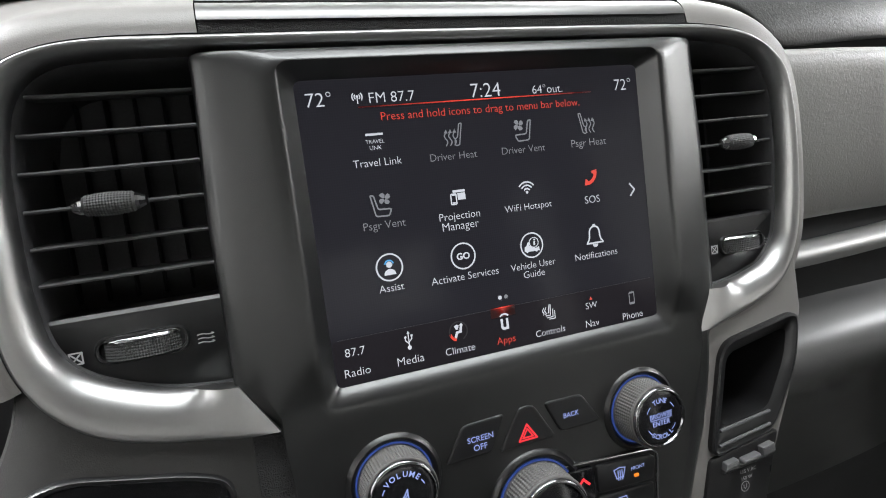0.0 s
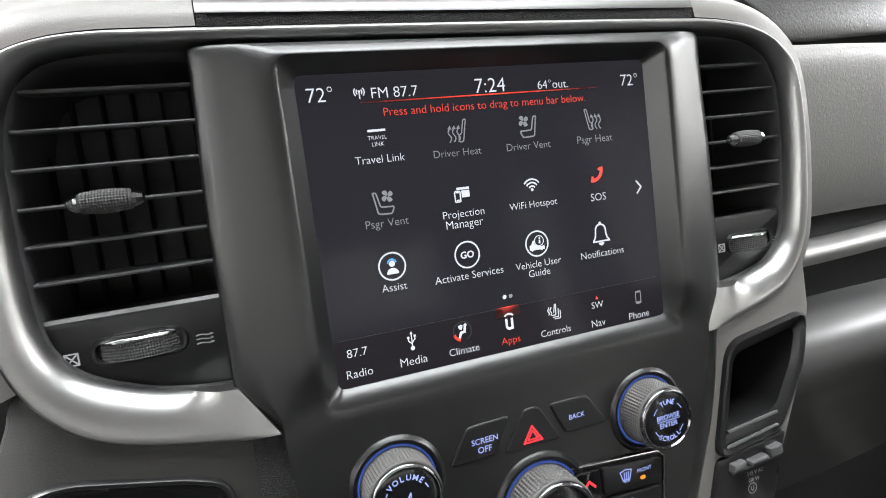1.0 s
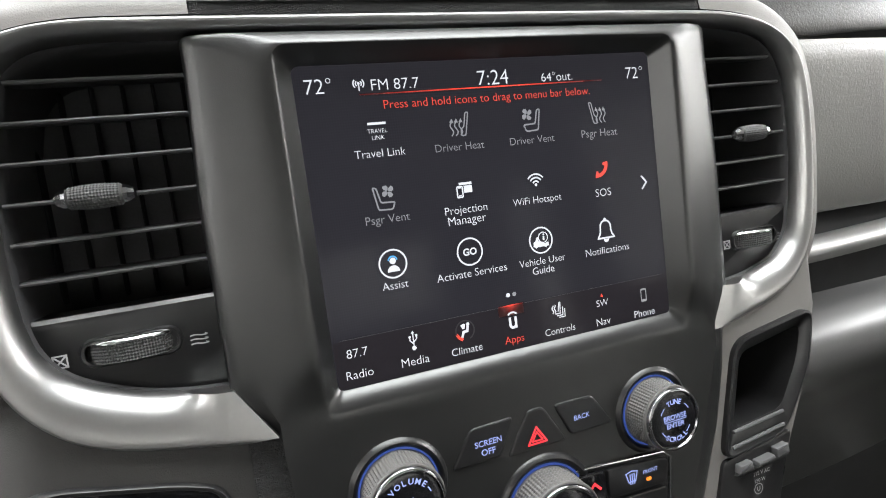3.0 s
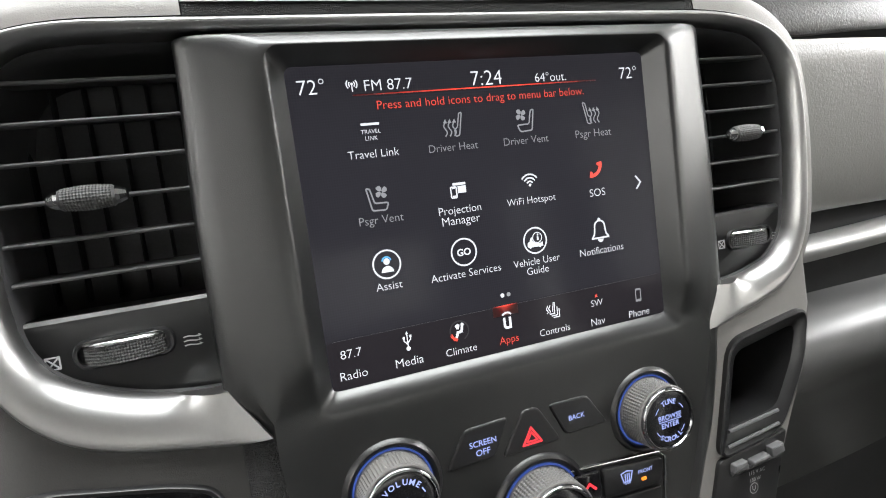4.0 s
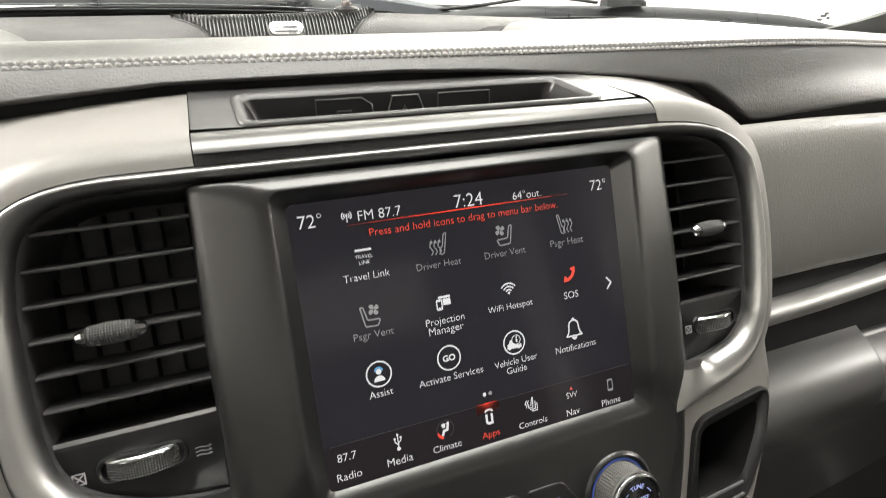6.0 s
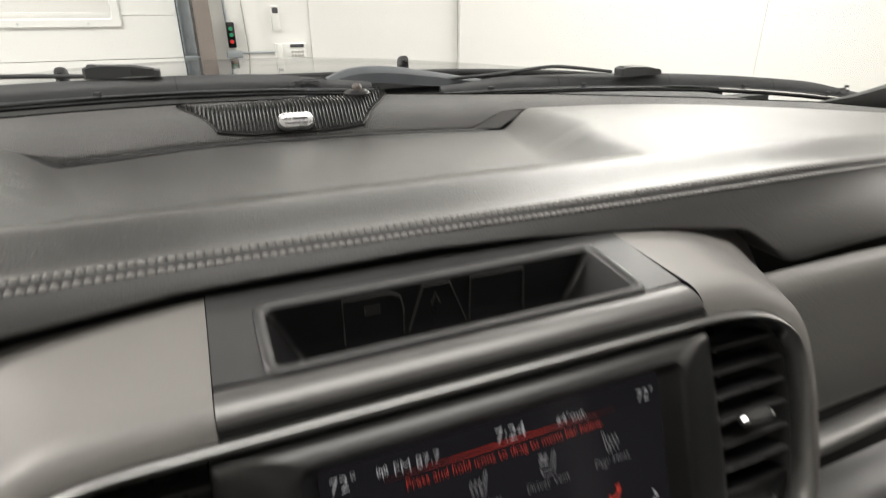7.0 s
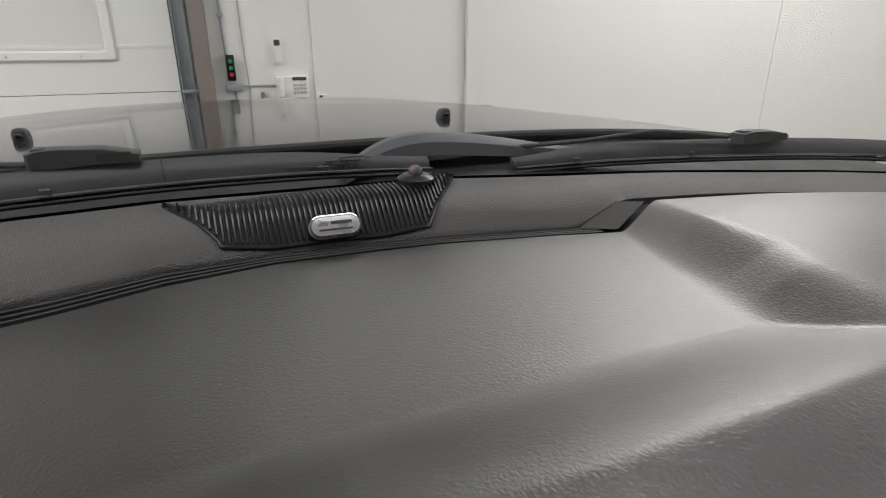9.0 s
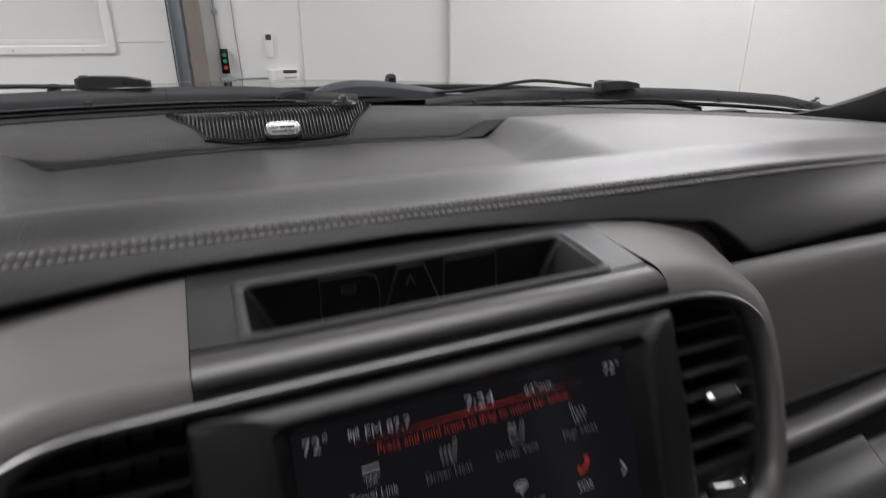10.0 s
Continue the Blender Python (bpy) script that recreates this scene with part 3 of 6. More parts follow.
def wiper(name_loc, line, hub_at, arm, label):
    w = thing("wiper", name_loc, label, "wiper", "windshield wipers")
    pts = curve_through(line, 40)
    loops = []
    for i, p in enumerate(pts):
        d = (pts[min(i + 1, 39)] - pts[max(i - 1, 0)]).normalized()
        edge = min(i, 39 - i) / 6
        loops.append(blade_section(p, d, 0.017 * (0.55 + 0.45 * smooth01(edge))))
    part("spoiler", loft(loops, cap_first=True, cap_last=True), RUBBER, w, smooth=50)
    part("rubber_lip", tube([p + Vector((0, -0.004, -0.005)) for p in pts], 0.0028, 8), DEEP, w)
    for drop, back in ((0.0010, -0.0120), (-0.0040, -0.0100)):
        part("rail", tube([p + Vector((0, back, drop)) for p in pts], 0.0009, 6), RAIL, w)
    for k in (10, 20, 30):
        p, d = pts[k], (pts[k + 1] - pts[k - 1]).normalized()
        part("joint", loft([blade_section(p + d * a - Vector((0, 0, 0.0002)), d, 0.0174) for a in (-0.0005, 0.0005)], cap_first=True, cap_last=True), DEEP, w, "dark joint across the blade")
    for k in (4, 12, 27, 35):
        p = pts[k]
        part("clip", block(p.x - 0.004, p.x + 0.004, p.y - 0.0125, p.y + 0.004, p.z - 0.001, p.z + 0.006, 0.001, 1), RUBBER, w)
    h = Vector(hub_at) + Vector((0, 0, 0.0015))
    outline = ((-0.037, -0.0065), (-0.037, 0.0062), (-0.031, 0.0085), (-0.020, 0.0092), (0.012, 0.0075), (0.024, 0.0045), (0.0355, 0.0012), (0.0355, -0.0062), (0.004, -0.0058), (-0.020, -0.0075))
    part("connector", loft([[h + Vector((x * k, y, z * k * 0.85)) for x, z in outline] for y, k in ((0.010, 0.94), (0.0085, 1.0), (-0.0080, 1.0), (-0.0095, 0.94))], cap_first=True, cap_last=True), RUBBER, w)
    part("inset", block(h.x + 0.007, h.x + 0.030, h.y - 0.0098, h.y - 0.008, h.z - 0.0035, h.z + 0.0035, 0.0006, 1), SHELL, w, "darker inset panel")
    part("release_tab", block(h.x - 0.033, h.x - 0.025, h.y - 0.006, h.y + 0.006, h.z + 0.0060, h.z + 0.0085, 0.001, 2), RUBBER, w)
    part("arm", tube(curve_through(arm, 24), 0.0027, 8, 0.9), RUBBER, w)
    return w


wiper_l = wiper((-0.15, 0.53, 1.455), [(-0.86, 0.36, 1.428), (-0.62, 0.445, 1.452), (-0.40, 0.495, 1.464), (-0.18, 0.532, 1.4668), (-0.02, 0.545, 1.4636), (0.098, 0.546, 1.4572)], (-0.1775, 0.540, 1.4882),
                [(-0.215, 0.54, 1.4865), (-0.30, 0.55, 1.4885), (-0.45, 0.565, 1.484), (-0.62, 0.58, 1.468)], "black windshield wiper with flat blade and printed marks")
wiper_r = wiper((0.5, 0.5, 1.45), [(0.203, 0.567, 1.444), (0.32, 0.548, 1.447), (0.48, 0.51, 1.447), (0.62, 0.478, 1.442), (0.75, 0.44, 1.432), (0.85, 0.395, 1.42)], (0.487, 0.499, 1.4665),
                [(0.447, 0.510, 1.4680), (0.38, 0.528, 1.4755), (0.35, 0.54, 1.475), (0.29, 0.565, 1.466), (0.21, 0.60, 1.458)], "black windshield wiper with flat blade")
pc = curve_through([(0.02, 0.575, 1.452), (0.052, 0.59, 1.464), (0.088, 0.602, 1.471), (0.14, 0.607, 1.470), (0.22, 0.605, 1.461), (0.34, 0.59, 1.450)], 26)
part("pivot_cover", loft([[p + Vector((0, a * 0.016 * s, b * 0.012 * s - 0.006)) for a, b in ((-1.2, -0.4), (-1, 0.5), (-0.4, 1.0), (0.4, 1.0), (1, 0.5), (1.2, -0.4))] for p, s in zip(pc, [0.4 + 0.8 * math.sin(math.pi * min(1, 0.12 + i / 25)) for i in range(26)])], cap_first=True, cap_last=True), COVER, wiper_r, "broad blue-grey pivot cover")
part("pivot_cap", moved(lathe([(0.0062, 0), (0.0062, 0.0012), (0.005, 0.0022), (0.0, 0.0026)], 20), Matrix.Translation((0.100, 0.5905, 1.4715)) @ Matrix.Rotation(radians(55), 4, "X")), COVER, wiper_r)
# unreadable print on the left blade: plain bars that follow its sloping face
def blade_print(x0, x1, up, tall):
    zb = 1.4636 - 0.052 * ((x0 + x1) / 2 + 0.02)
    face = 0.5452 - 0.017 * float(np.interp(up / 0.017, (0.0, 0.45, 0.85), (0.6, 0.5, 0.12)))
    part("print_bar", block(x0, x1, face - 0.0009, face + 0.0012, zb + up - tall / 2, zb + up + tall / 2), DARKINK, wiper_l, "dark unreadable print", smooth=0)


for r, words in enumerate((((0.012, 0.034), (0.036, 0.041)), ((0.000, 0.010), (0.012, 0.020), (0.022, 0.030)), ((-0.004, 0.002), (0.006, 0.016), (0.019, 0.024)))):
    for x0, x1 in words:
        blade_print(x0, x1, 0.0122 - 0.0026 * r, 0.0011)
for k in range(34):
    if k % 7 != 3:
        blade_print(-0.048 + k * 0.0024, -0.048 + k * 0.0024 + (0.0009, 0.0015, 0.0007)[k % 3], 0.0036, 0.0036)

# ---- dash pad ----
MID = -0.01


def def_y(x):
    return lerp_table(x, [(-0.8, 0.30), (-0.45, 0.375), (-0.28, 0.408), (-0.222, 0.430), (-0.195, 0.434), (-0.134, 0.4517), (-0.06, 0.455), (0.023, 0.449), (0.0665, 0.442), (0.113, 0.433), (0.182, 0.418), (0.214, 0.421), (0.24, 0.427), (0.30, 0.416), (0.35, 0.405), (0.43, 0.385), (0.6, 0.34), (0.95, 0.22)])


def pad_end(x):
    return lerp_table(x, [(-0.8, 0.285), (-0.45, 0.355), (-0.27, 0.385), (-0.2147, 0.3994), (-0.1896, 0.406), (-0.1334, 0.425), (-0.063, 0.436), (0.0, 0.4335), (0.061, 0.428), (0.150, 0.410), (0.209, 0.394), (0.246, 0.399), (0.348, 0.372), (0.43, 0.346), (0.6, 0.30), (0.95, 0.19)])


def fall(x):
    return -0.020 * smooth01((x - 0.3) / 0.55) * 1.2 - 0.012 * smooth01((-0.3 - x) / 0.5)


def pad_z(x, y):
    rim = 1.437 + 0.0085 * smooth01((y - 0.118) / 0.05) + 0.004 * smooth01((y - 0.18) / 0.12) - 0.005 * smooth01((y - 0.33) / 0.1)
    floor_z = 1.4272 - 0.004 * smooth01((y - 0.24) / 0.2)
    ax = abs(x - MID) + MID
    top_edge = lerp_table(y, [(0.10, 0.20), (0.163, 0.210), (0.19, 0.2245), (0.25, 0.2285), (0.28, 0.2405), (0.34, 0.241), (0.40, 0.2445)])
    low_edge = lerp_table(y, [(0.10, 0.150), (0.227, 0.164), (0.25, 0.168), (0.318, 0.185), (0.383, 0.2046), (0.42, 0.212)])
    wy = (y - 0.163) / 0.074
    wx = (top_edge - ax) / max(top_edge - low_edge, 0.01)
    w = min(max(min(wy, wx), 0.0), 1.0)
    w = 0.25 * w + 0.75 * smooth01(w)
    return rim * (1 - w) + floor_z * w + fall(x)


def front_y(x):
    """How far the front roll is drawn forward of its place over the stack."""
    return 0.0 + 0.02 * smooth01((abs(x) - 0.35) / 0.4)


ROLL_FACE = curve_through([(0, 0.0703, 1.376), (0, 0.0700, 1.388), (0, 0.0748, 1.400), (0, 0.0830, 1.4125), (0, 0.0920, 1.4230), (0, 0.0978, 1.4292), (0, 0.1035, 1.4345)], 60)


def roll_y(z):
    return float(np.interp(z, [p.z for p in ROLL_FACE], [p.y for p in ROLL_FACE]))


def roll_low(x):
    """The roll's lower edge: low beside the stack, cut away in an arch over it."""
    side = smooth01((x - 0.226) / 0.048) if x > 0 else smooth01((-x - 0.224) / 0.062)
    sag = lerp_table(x, [(-0.25, -0.009), (-0.2, -0.005), (-0.13, 0.0), (0.0, 0.001), (0.06, -0.0010), (0.12, -0.0050), (0.17, -0.0089), (0.217, -0.0147), (0.24, -0.0172)])
    return (1.4245 + sag) * (1 - side) + (1.3815 + 0.055 * min(max(abs(x) - 0.29, 0.0), 0.14)) * side


def seam_shift(x):
    """The seam drifts a little towards the driver on the passenger side."""
    return 0.12 * math.tanh(x / 0.14)


def pad_point(x, s):
    if s <= 1.0:
        # the turned-under lower edge, then the roll's face up to the first row of stitches
        low = roll_low(x)
        y0 = roll_y(low + 0.0022)
        if s < 0.3:
            k = s / 0.3
            y, z = float(np.interp(k, (0, 0.4, 0.7, 0.88, 1), (y0 + 0.03, y0 + 0.006, y0 + 0.0018, y0 + 0.0003, y0))), float(np.interp(k, (0, 0.4, 0.7, 0.88, 1), (low + 0.0006, low, low + 0.0003, low + 0.0012, low + 0.0022)))
        else:
            z = low + 0.0022 + (1.4345 - low - 0.0022) * (s - 0.3) / 0.7
            y = roll_y(z)
        return Vector((x, y + front_y(x), z + fall(x)))
    if s <= 2.0:
        # the seam with its valley between the two rows
        f = s - 1
        y = 0.1035 + 0.0145 * f
        g = f + seam_shift(x)
        z = 1.4345 + 0.0025 * f - 0.0030 * math.exp(-((g - 0.40) / 0.13) ** 2) * smooth01(f / 0.12) * smooth01((1 - f) / 0.12)
        return Vector((x, y + front_y(x), z + fall(x)))
    f = s - 2
    y = 0.118 + front_y(x) + (pad_end(x) - 0.118 - front_y(x)) * f
    return Vector((x, y, pad_z(x, y - front_y(x) * (1 - f))))


dash_pad = thing("dash_pad", (0, 0.1, 1.37), "dark grey stitched leatherette dash pad with a shallow basin", "dashboard")
xs = span(-0.8, -0.26, 28) + span(-0.255, 0.32, 150) + span(0.33, 0.95, 40)
part("front_roll", grid(pad_point, xs, span(0.0, 1.0, 26)), ROLLSKIN, dash_pad, "dark grained leather roll", smooth=80)
# added sheet: its black stands for the shade below the roll and stops light leaks
part("shadow_gap", grid(lambda x, s: Vector((x, roll_y(roll_low(x) + 0.0022) + 0.027 + front_y(x), 1.335 + (roll_low(x) + 0.0004 - 1.335) * s + fall(x) * s)), span(-0.8, 0.985, 140), span(0, 1, 3)), DEEP, dash_pad, "added black sheet for the shade under the roll", smooth=60)
part("seam", grid(pad_point, xs, span(1.0, 2.0, 17)), ROLLSKIN, dash_pad, smooth=80)
part("top_skin", grid(pad_point, xs, span(2.0, 3.0, 110)), LEATHER, dash_pad, "grained grey leatherette top", smooth=80)
part("rear_edge", grid(lambda x, s: pad_point(x, 3.0) + Vector((0, 0.003 * s, -0.02 * s)), xs, span(0, 1, 3)), LEATHER, dash_pad, smooth=80)


def seam_point(x, f):
    """A point of the seam; short of its front edge it lies on the roll's face."""
    if f >= 0:
        return pad_point(x, 1 + f)
    z = 1.4345 + 0.0133 * f
    return Vector((x, roll_y(z) + front_y(x), z + fall(x)))


# the stitches: two long rows of slanted threads
def stitch_row(f, count, x0, x1):
    bm = bmesh.new()
    for k in range(count):
        x = x0 + (x1 - x0) * k / (count - 1)
        if abs(x) > 0.9:
            continue
        a, b = (seam_point(q, f - seam_shift(q)) for q in (x, x + 0.0034))
        d = (b - a).normalized()
        up = Vector((0, -0.35, 0.94))
        side = d.cross(up).normalized()
        half, wid, hgt = 0.0018, 0.0017, 0.0016
        c = (a + b) / 2 + up * 0.0001
        dd = (d + side * 0.22).normalized()
        ring = []
        for t, s in ((-1, 0.25), (-0.7, 0.8), (-0.25, 1.0), (0.25, 1.0), (0.7, 0.8), (1, 0.25)):
            p = c + dd * half * t
            ring.append([bm.verts.new(p + side * wid * s), bm.verts.new(p + side * wid * 0.6 * s + up * hgt * s), bm.verts.new(p - side * wid * 0.6 * s + up * hgt * s), bm.verts.new(p - side * wid * s)])
        for r0, r1 in zip(ring, ring[1:]):
            for i in range(3):
                bm.faces.new((r0[i], r0[i + 1], r1[i + 1], r1[i]))
        bm.faces.new(ring[0])
        bm.faces.new(ring[-1][::-1])
    return bm


for f in (0.03, 0.74):
    tagged(part("stitching", stitch_row(f, 373, -0.75, 0.89), THREAD, dash_pad, "grey thread stitches", smooth=70), kind="stuff")

# ---- defroster strip and band under the glass ----
defroster = thing("defroster_vent", (0, 0.43, 1.41), "black slotted defroster vent along the dash", "air vent")
dxs = span(-0.8, -0.26, 20) + span(-0.25, 0.24, 90) + span(0.25, 0.93, 36)
part("trough", grid(lambda x, s: Vector((x, pad_end(x) - 0.002 + (def_y(x) - pad_end(x) + 0.006) * s, 1.418 - 0.005 * math.sin(math.pi * s) + fall(x) + 0.017 * smooth01((abs(x - MID) + MID - 0.2) / 0.04))), dxs, span(0, 1, 5)), DEEP, defroster, smooth=60)
for f in (0.22, 0.48, 0.74):
    part("slat", loft([[Vector((x, pad_end(x) + (def_y(x) - pad_end(x)) * f + a, 1.4222 + b + fall(x))) for a, b in ((-0.0009, -0.004), (-0.0009, 0.0014), (0.0009, 0.0018), (0.0009, -0.004))] for x in span(-0.225, 0.195, 60)], cap_first=True, cap_last=True), VENT, defroster)
part("end_ramp", grid(lambda a, b: Vector((0.183 + 0.0235 * a + 0.036 * b, 0.4165 - 0.0185 * a + 0.0095 * b + 0.0025 * a * b, 1.4238 + 0.0165 * b + 0.0015 * a)), span(0, 1, 6), span(0, 1, 8)), RAMP, defroster, "smooth grey ramp beside the slots", smooth=60)


def band_point(x, s):
    y0, z0 = def_y(x), 1.4245 + fall(x) + 0.0155 * min(max((x - 0.180) / 0.040, 0.0), 1.0) + 0.0155 * smooth01((-0.225 - x) / 0.05)
    y1, z1 = ws_y(x) + 0.004, ws_z(x)
    h = s + 0.30 * math.sin(math.pi * s) * (1 - s) * 1.3
    return Vector((x, y0 + (y1 - y0) * s, z0 + (z1 - z0) * min(h, 1.02)))


band = tagged(part("dash_band", thick_grid(band_point, dxs, span(0, 1, 22), Vector((0, 0.002, -0.012))), PEBBLE, None, smooth=60), "pebbled black dash band along the windshield", "dashboard trim")
part("glass_edge", grid(lambda x, s: band_point(x, 1.0) + Vector((0, 0.034 * s, -0.004 - 0.03 * s)), dxs, span(0, 1, 4)), DARKHOLE, band, "black edge under the glass", smooth=60)


# ---- centre speaker ----
def band_at(x, y, lift=0.0):
    y0, y1 = def_y(x), ws_y(x) + 0.004
    return band_point(x, min(max((y - y0) / (y1 - y0), 0), 1)) + Vector((0, -0.3 * lift, lift))


speaker = thing("dash_speaker", (-0.015, 0.46, 1.43), "black ribbed dash speaker grille with a small badge", "speaker")


def grille_front(x):
    if x < -0.092:
        return 0.4600 + (-0.092 - x) / 0.037 * 0.047
    if x > 0.059:
        return 0.4494 + (x - 0.059) / 0.040 * 0.044
    return 0.4600 - 0.0106 * (x + 0.092) / 0.151


def grille_lift(t):
    """The grille's face rises steeply, then runs back flatter."""
    return 0.0040 * smooth01(t / 0.5) * (1 - smooth01((t - 0.6) / 0.4))


part("backing", grid(lambda a, b: band_at(-0.131 + 0.231 * a, grille_front(-0.131 + 0.231 * a) + (0.506 - 0.006 * a - grille_front(-0.131 + 0.231 * a)) * b, 0.0007 + grille_lift(b)), span(0, 1, 60), span(0, 1, 12)), DEEP, speaker, smooth=60)
for k in range(58):
    x = -0.1285 + 0.2265 * k / 57
    y0, y1 = grille_front(x) + 0.001, 0.503 - 0.006 * k / 57
    if y1 - y0 < 0.004:
        continue
    loops = []
    for t in span(0, 1, 9):
        p = band_at(x, y0 + (y1 - y0) * t, 0.0006 + grille_lift(t))
        q = 0.0030 * math.sin(math.pi * (0.12 + 0.8 * t)) ** 0.5
        loops.append([p + Vector((-0.0010, 0, 0)), p + Vector((-0.0006, -0.3 * q, q)), p + Vector((0.0006, -0.3 * q, q)), p + Vector((0.0010, 0, 0))])
    part("rib", loft(loops, closed=False), BEZEL, speaker, smooth=40)
rim_line = [(-0.131, 0.509), (-0.112, 0.4842), (-0.096, 0.4630), (-0.087, 0.4590), (-0.015, 0.4540), (0.052, 0.4488), (0.062, 0.4505), (0.081, 0.4720), (0.100, 0.4945)]
part("rim", tube([band_at(p.x, p.y, 0.0006) for p in curve_through([(a, b, 0) for a, b in rim_line], 60)], 0.0013, 8), PANEL, speaker)
# the badge: a silver pill with plain bars in place of its mark
bc = band_at(-0.014, 0.4565, 0.0095)
BADGE_M = Matrix.Translation(bc) @ Matrix.Rotation(radians(-2), 4, "Z") @ Matrix.Rotation(radians(58), 4, "X")
badge = part("badge", moved(slab(rrect(-0.0195, 0.0195, -0.0088, 0.0088, 0.0085, seg=8), -0.004, 0.002, 0.0012), BADGE_M), BADGE, speaker, "silver pill-shaped badge")
part("badge_rim", moved(loft([shrink(rrect(-0.0195, 0.0195, -0.0088, 0.0088, 0.0085, seg=8), d, z) for d, z in ((0.0003, 0.0012), (0.0006, 0.0026), (0.0014, 0.0028), (0.0018, 0.0019))]), BADGE_M), CHROME, badge)
for k in range(5):
    part("slanted_bar", moved(loft([[Vector((-0.0135 + k * 0.0016 + a, b, 0.0023)) for a, b in ((0, 0.0002), (0.0009, 0.0002), (0.0031, 0.0036), (0.0022, 0.0036))]], cap_last=True), BADGE_M), DARKINK, badge, smooth=0)
part("mark_bar", moved(block(-0.0035, 0.0125, 0.0009, 0.0032, 0.0021, 0.0024), BADGE_M), DARKINK, badge, smooth=0)
part("mark_bar", moved(block(-0.0125, 0.0125, -0.0038, -0.0024, 0.0021, 0.0024), BADGE_M), DARKINK, badge, smooth=0)
sun_sensor = thing("light_sensor", (0.066, 0.50, 1.45), "small grey dome light sensor on the dash", "sensor")
sp = band_at(0.066, 0.494, 0.0) + Vector((0, 0, 0.0040))
part("base", moved(lathe([(0.0165, -0.006), (0.0160, 0.001), (0.011, 0.0045), (0.0085, 0.0048), (0.0, 0.0048)], 32), Matrix.Translation(sp)), PANEL, sun_sensor)
part("dome", moved(lathe([(0.0062, 0.004), (0.0062, 0.0068), (0.0054, 0.0094), (0.0035, 0.0113), (0.0015, 0.0121), (0.0, 0.0123)], 24), Matrix.Translation(sp)), material("smoked_dome", (0.10, 0.085, 0.08), 0.15, 0, 0.1, 40), sun_sensor, "smoked grey dome")

# ---- passenger side of the dash ----
side_dash = thing("passenger_dash_panel", (0.6, 0.05, 1.25), "dark grey padded passenger dash panel over a silver strip", "dashboard panel")


def ladder(rows, x0, x1, n, name, mat, label="", bow=0.0, parent=None, taper=0.0):
    """A sheet across x through (y, z) rows."""
    pts = curve_through([(0, y, z) for y, z in rows], 40)
    part(name, grid(lambda x, s: Vector((x, pts[int(s)].y + bow * (x - 0.25) ** 2, pts[int(s)].z + fall(x) * taper)), span(x0, x1, n), range(40)), mat, parent or side_dash, label, smooth=70)


ladder([(0.082, 1.330), (0.0725, 1.366), (0.0672, 1.3785), (0.0650, 1.3806), (0.0625, 1.3811), (0.0592, 1.3795), (0.0556, 1.375), (0.0518, 1.365), (0.046, 1.33), (0.041, 1.29), (0.041, 1.262), (0.046, 1.252), (0.062, 1.248)], 0.195, 0.985, 30, "upper_panel", SIDE, "dark grained panel", 0.10, taper=1.0)
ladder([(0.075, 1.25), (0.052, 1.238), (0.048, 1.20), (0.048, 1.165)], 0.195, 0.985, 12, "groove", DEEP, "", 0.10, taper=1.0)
ladder([(0.07, 1.2300), (0.040, 1.2298), (0.0335, 1.2283), (0.031, 1.2245), (0.032, 1.2185), (0.036, 1.2145), (0.07, 1.2135)], 0.195, 0.985, 30, "silver_strip", STRIPSILVER, "thin satin silver strip", 0.10, taper=-0.4)
glove_box = thing("glove_box", (0.6, 0.0, 1.0), "dark padded glove box lid under the silver strip", "glove box")
LID = curve_through([(0, 0.060, 1.1785), (0, 0.045, 1.1718), (0, 0.030, 1.1662), (0, 0.016, 1.1592), (0, 0.006, 1.1500), (0, 0.0005, 1.1380), (0, 0.0005, 1.1240), (0, 0.006, 1.105), (0, 0.03, 1.05), (0, 0.06, 0.96), (0, 0.09, 0.85)], 80)


def lid_point(x, s):
    """The lid's ledge, which steps down beyond a moulded edge, and its undercut front."""
    p = LID[int(s)]
    step = -0.012 * smooth01((x - 0.4485 - 0.35 * (p.y - 0.03)) / 0.006) * smooth01((1.1745 - p.z) / 0.003) * smooth01((p.z - 1.10) / 0.04)
    return Vector((x, p.y + 0.10 * (x - 0.25) ** 2 - 0.5 * step, p.z + fall(x) + step))


part("lid", grid(lid_point, span(0.20, 0.42, 10) + span(0.43, 0.475, 40) + span(0.485, 0.985, 22), range(80)), LIDSKIN, glove_box, smooth=70)
part("inner_box", block(0.22, 0.98, 0.14, 0.40, 0.62, 1.18), SHELL, glove_box, smooth=0)
part("kick_panel", block(0.955, 0.99, -0.25, 0.58, 0.55, 1.24), SHELL, glove_box, smooth=0)

# ---- centre stack: silver surround ----
OUTER = [(0.1115, -0.1335), (0.130, -0.1325), (0.1525, -0.129), (0.171, -0.1235), (0.184, -0.1155), (0.195, -0.1025), (0.2015, -0.085), (0.203, -0.06), (0.203, -0.02), (0.200, 0.0), (0.195, 0.0115), (0.186, 0.020), (0.173, 0.0255), (0.155, 0.0282), (0.130, 0.0288), (0.105, 0.0290), (0.080, 0.0291), (0.040, 0.0292), (0.0, 0.0292)]
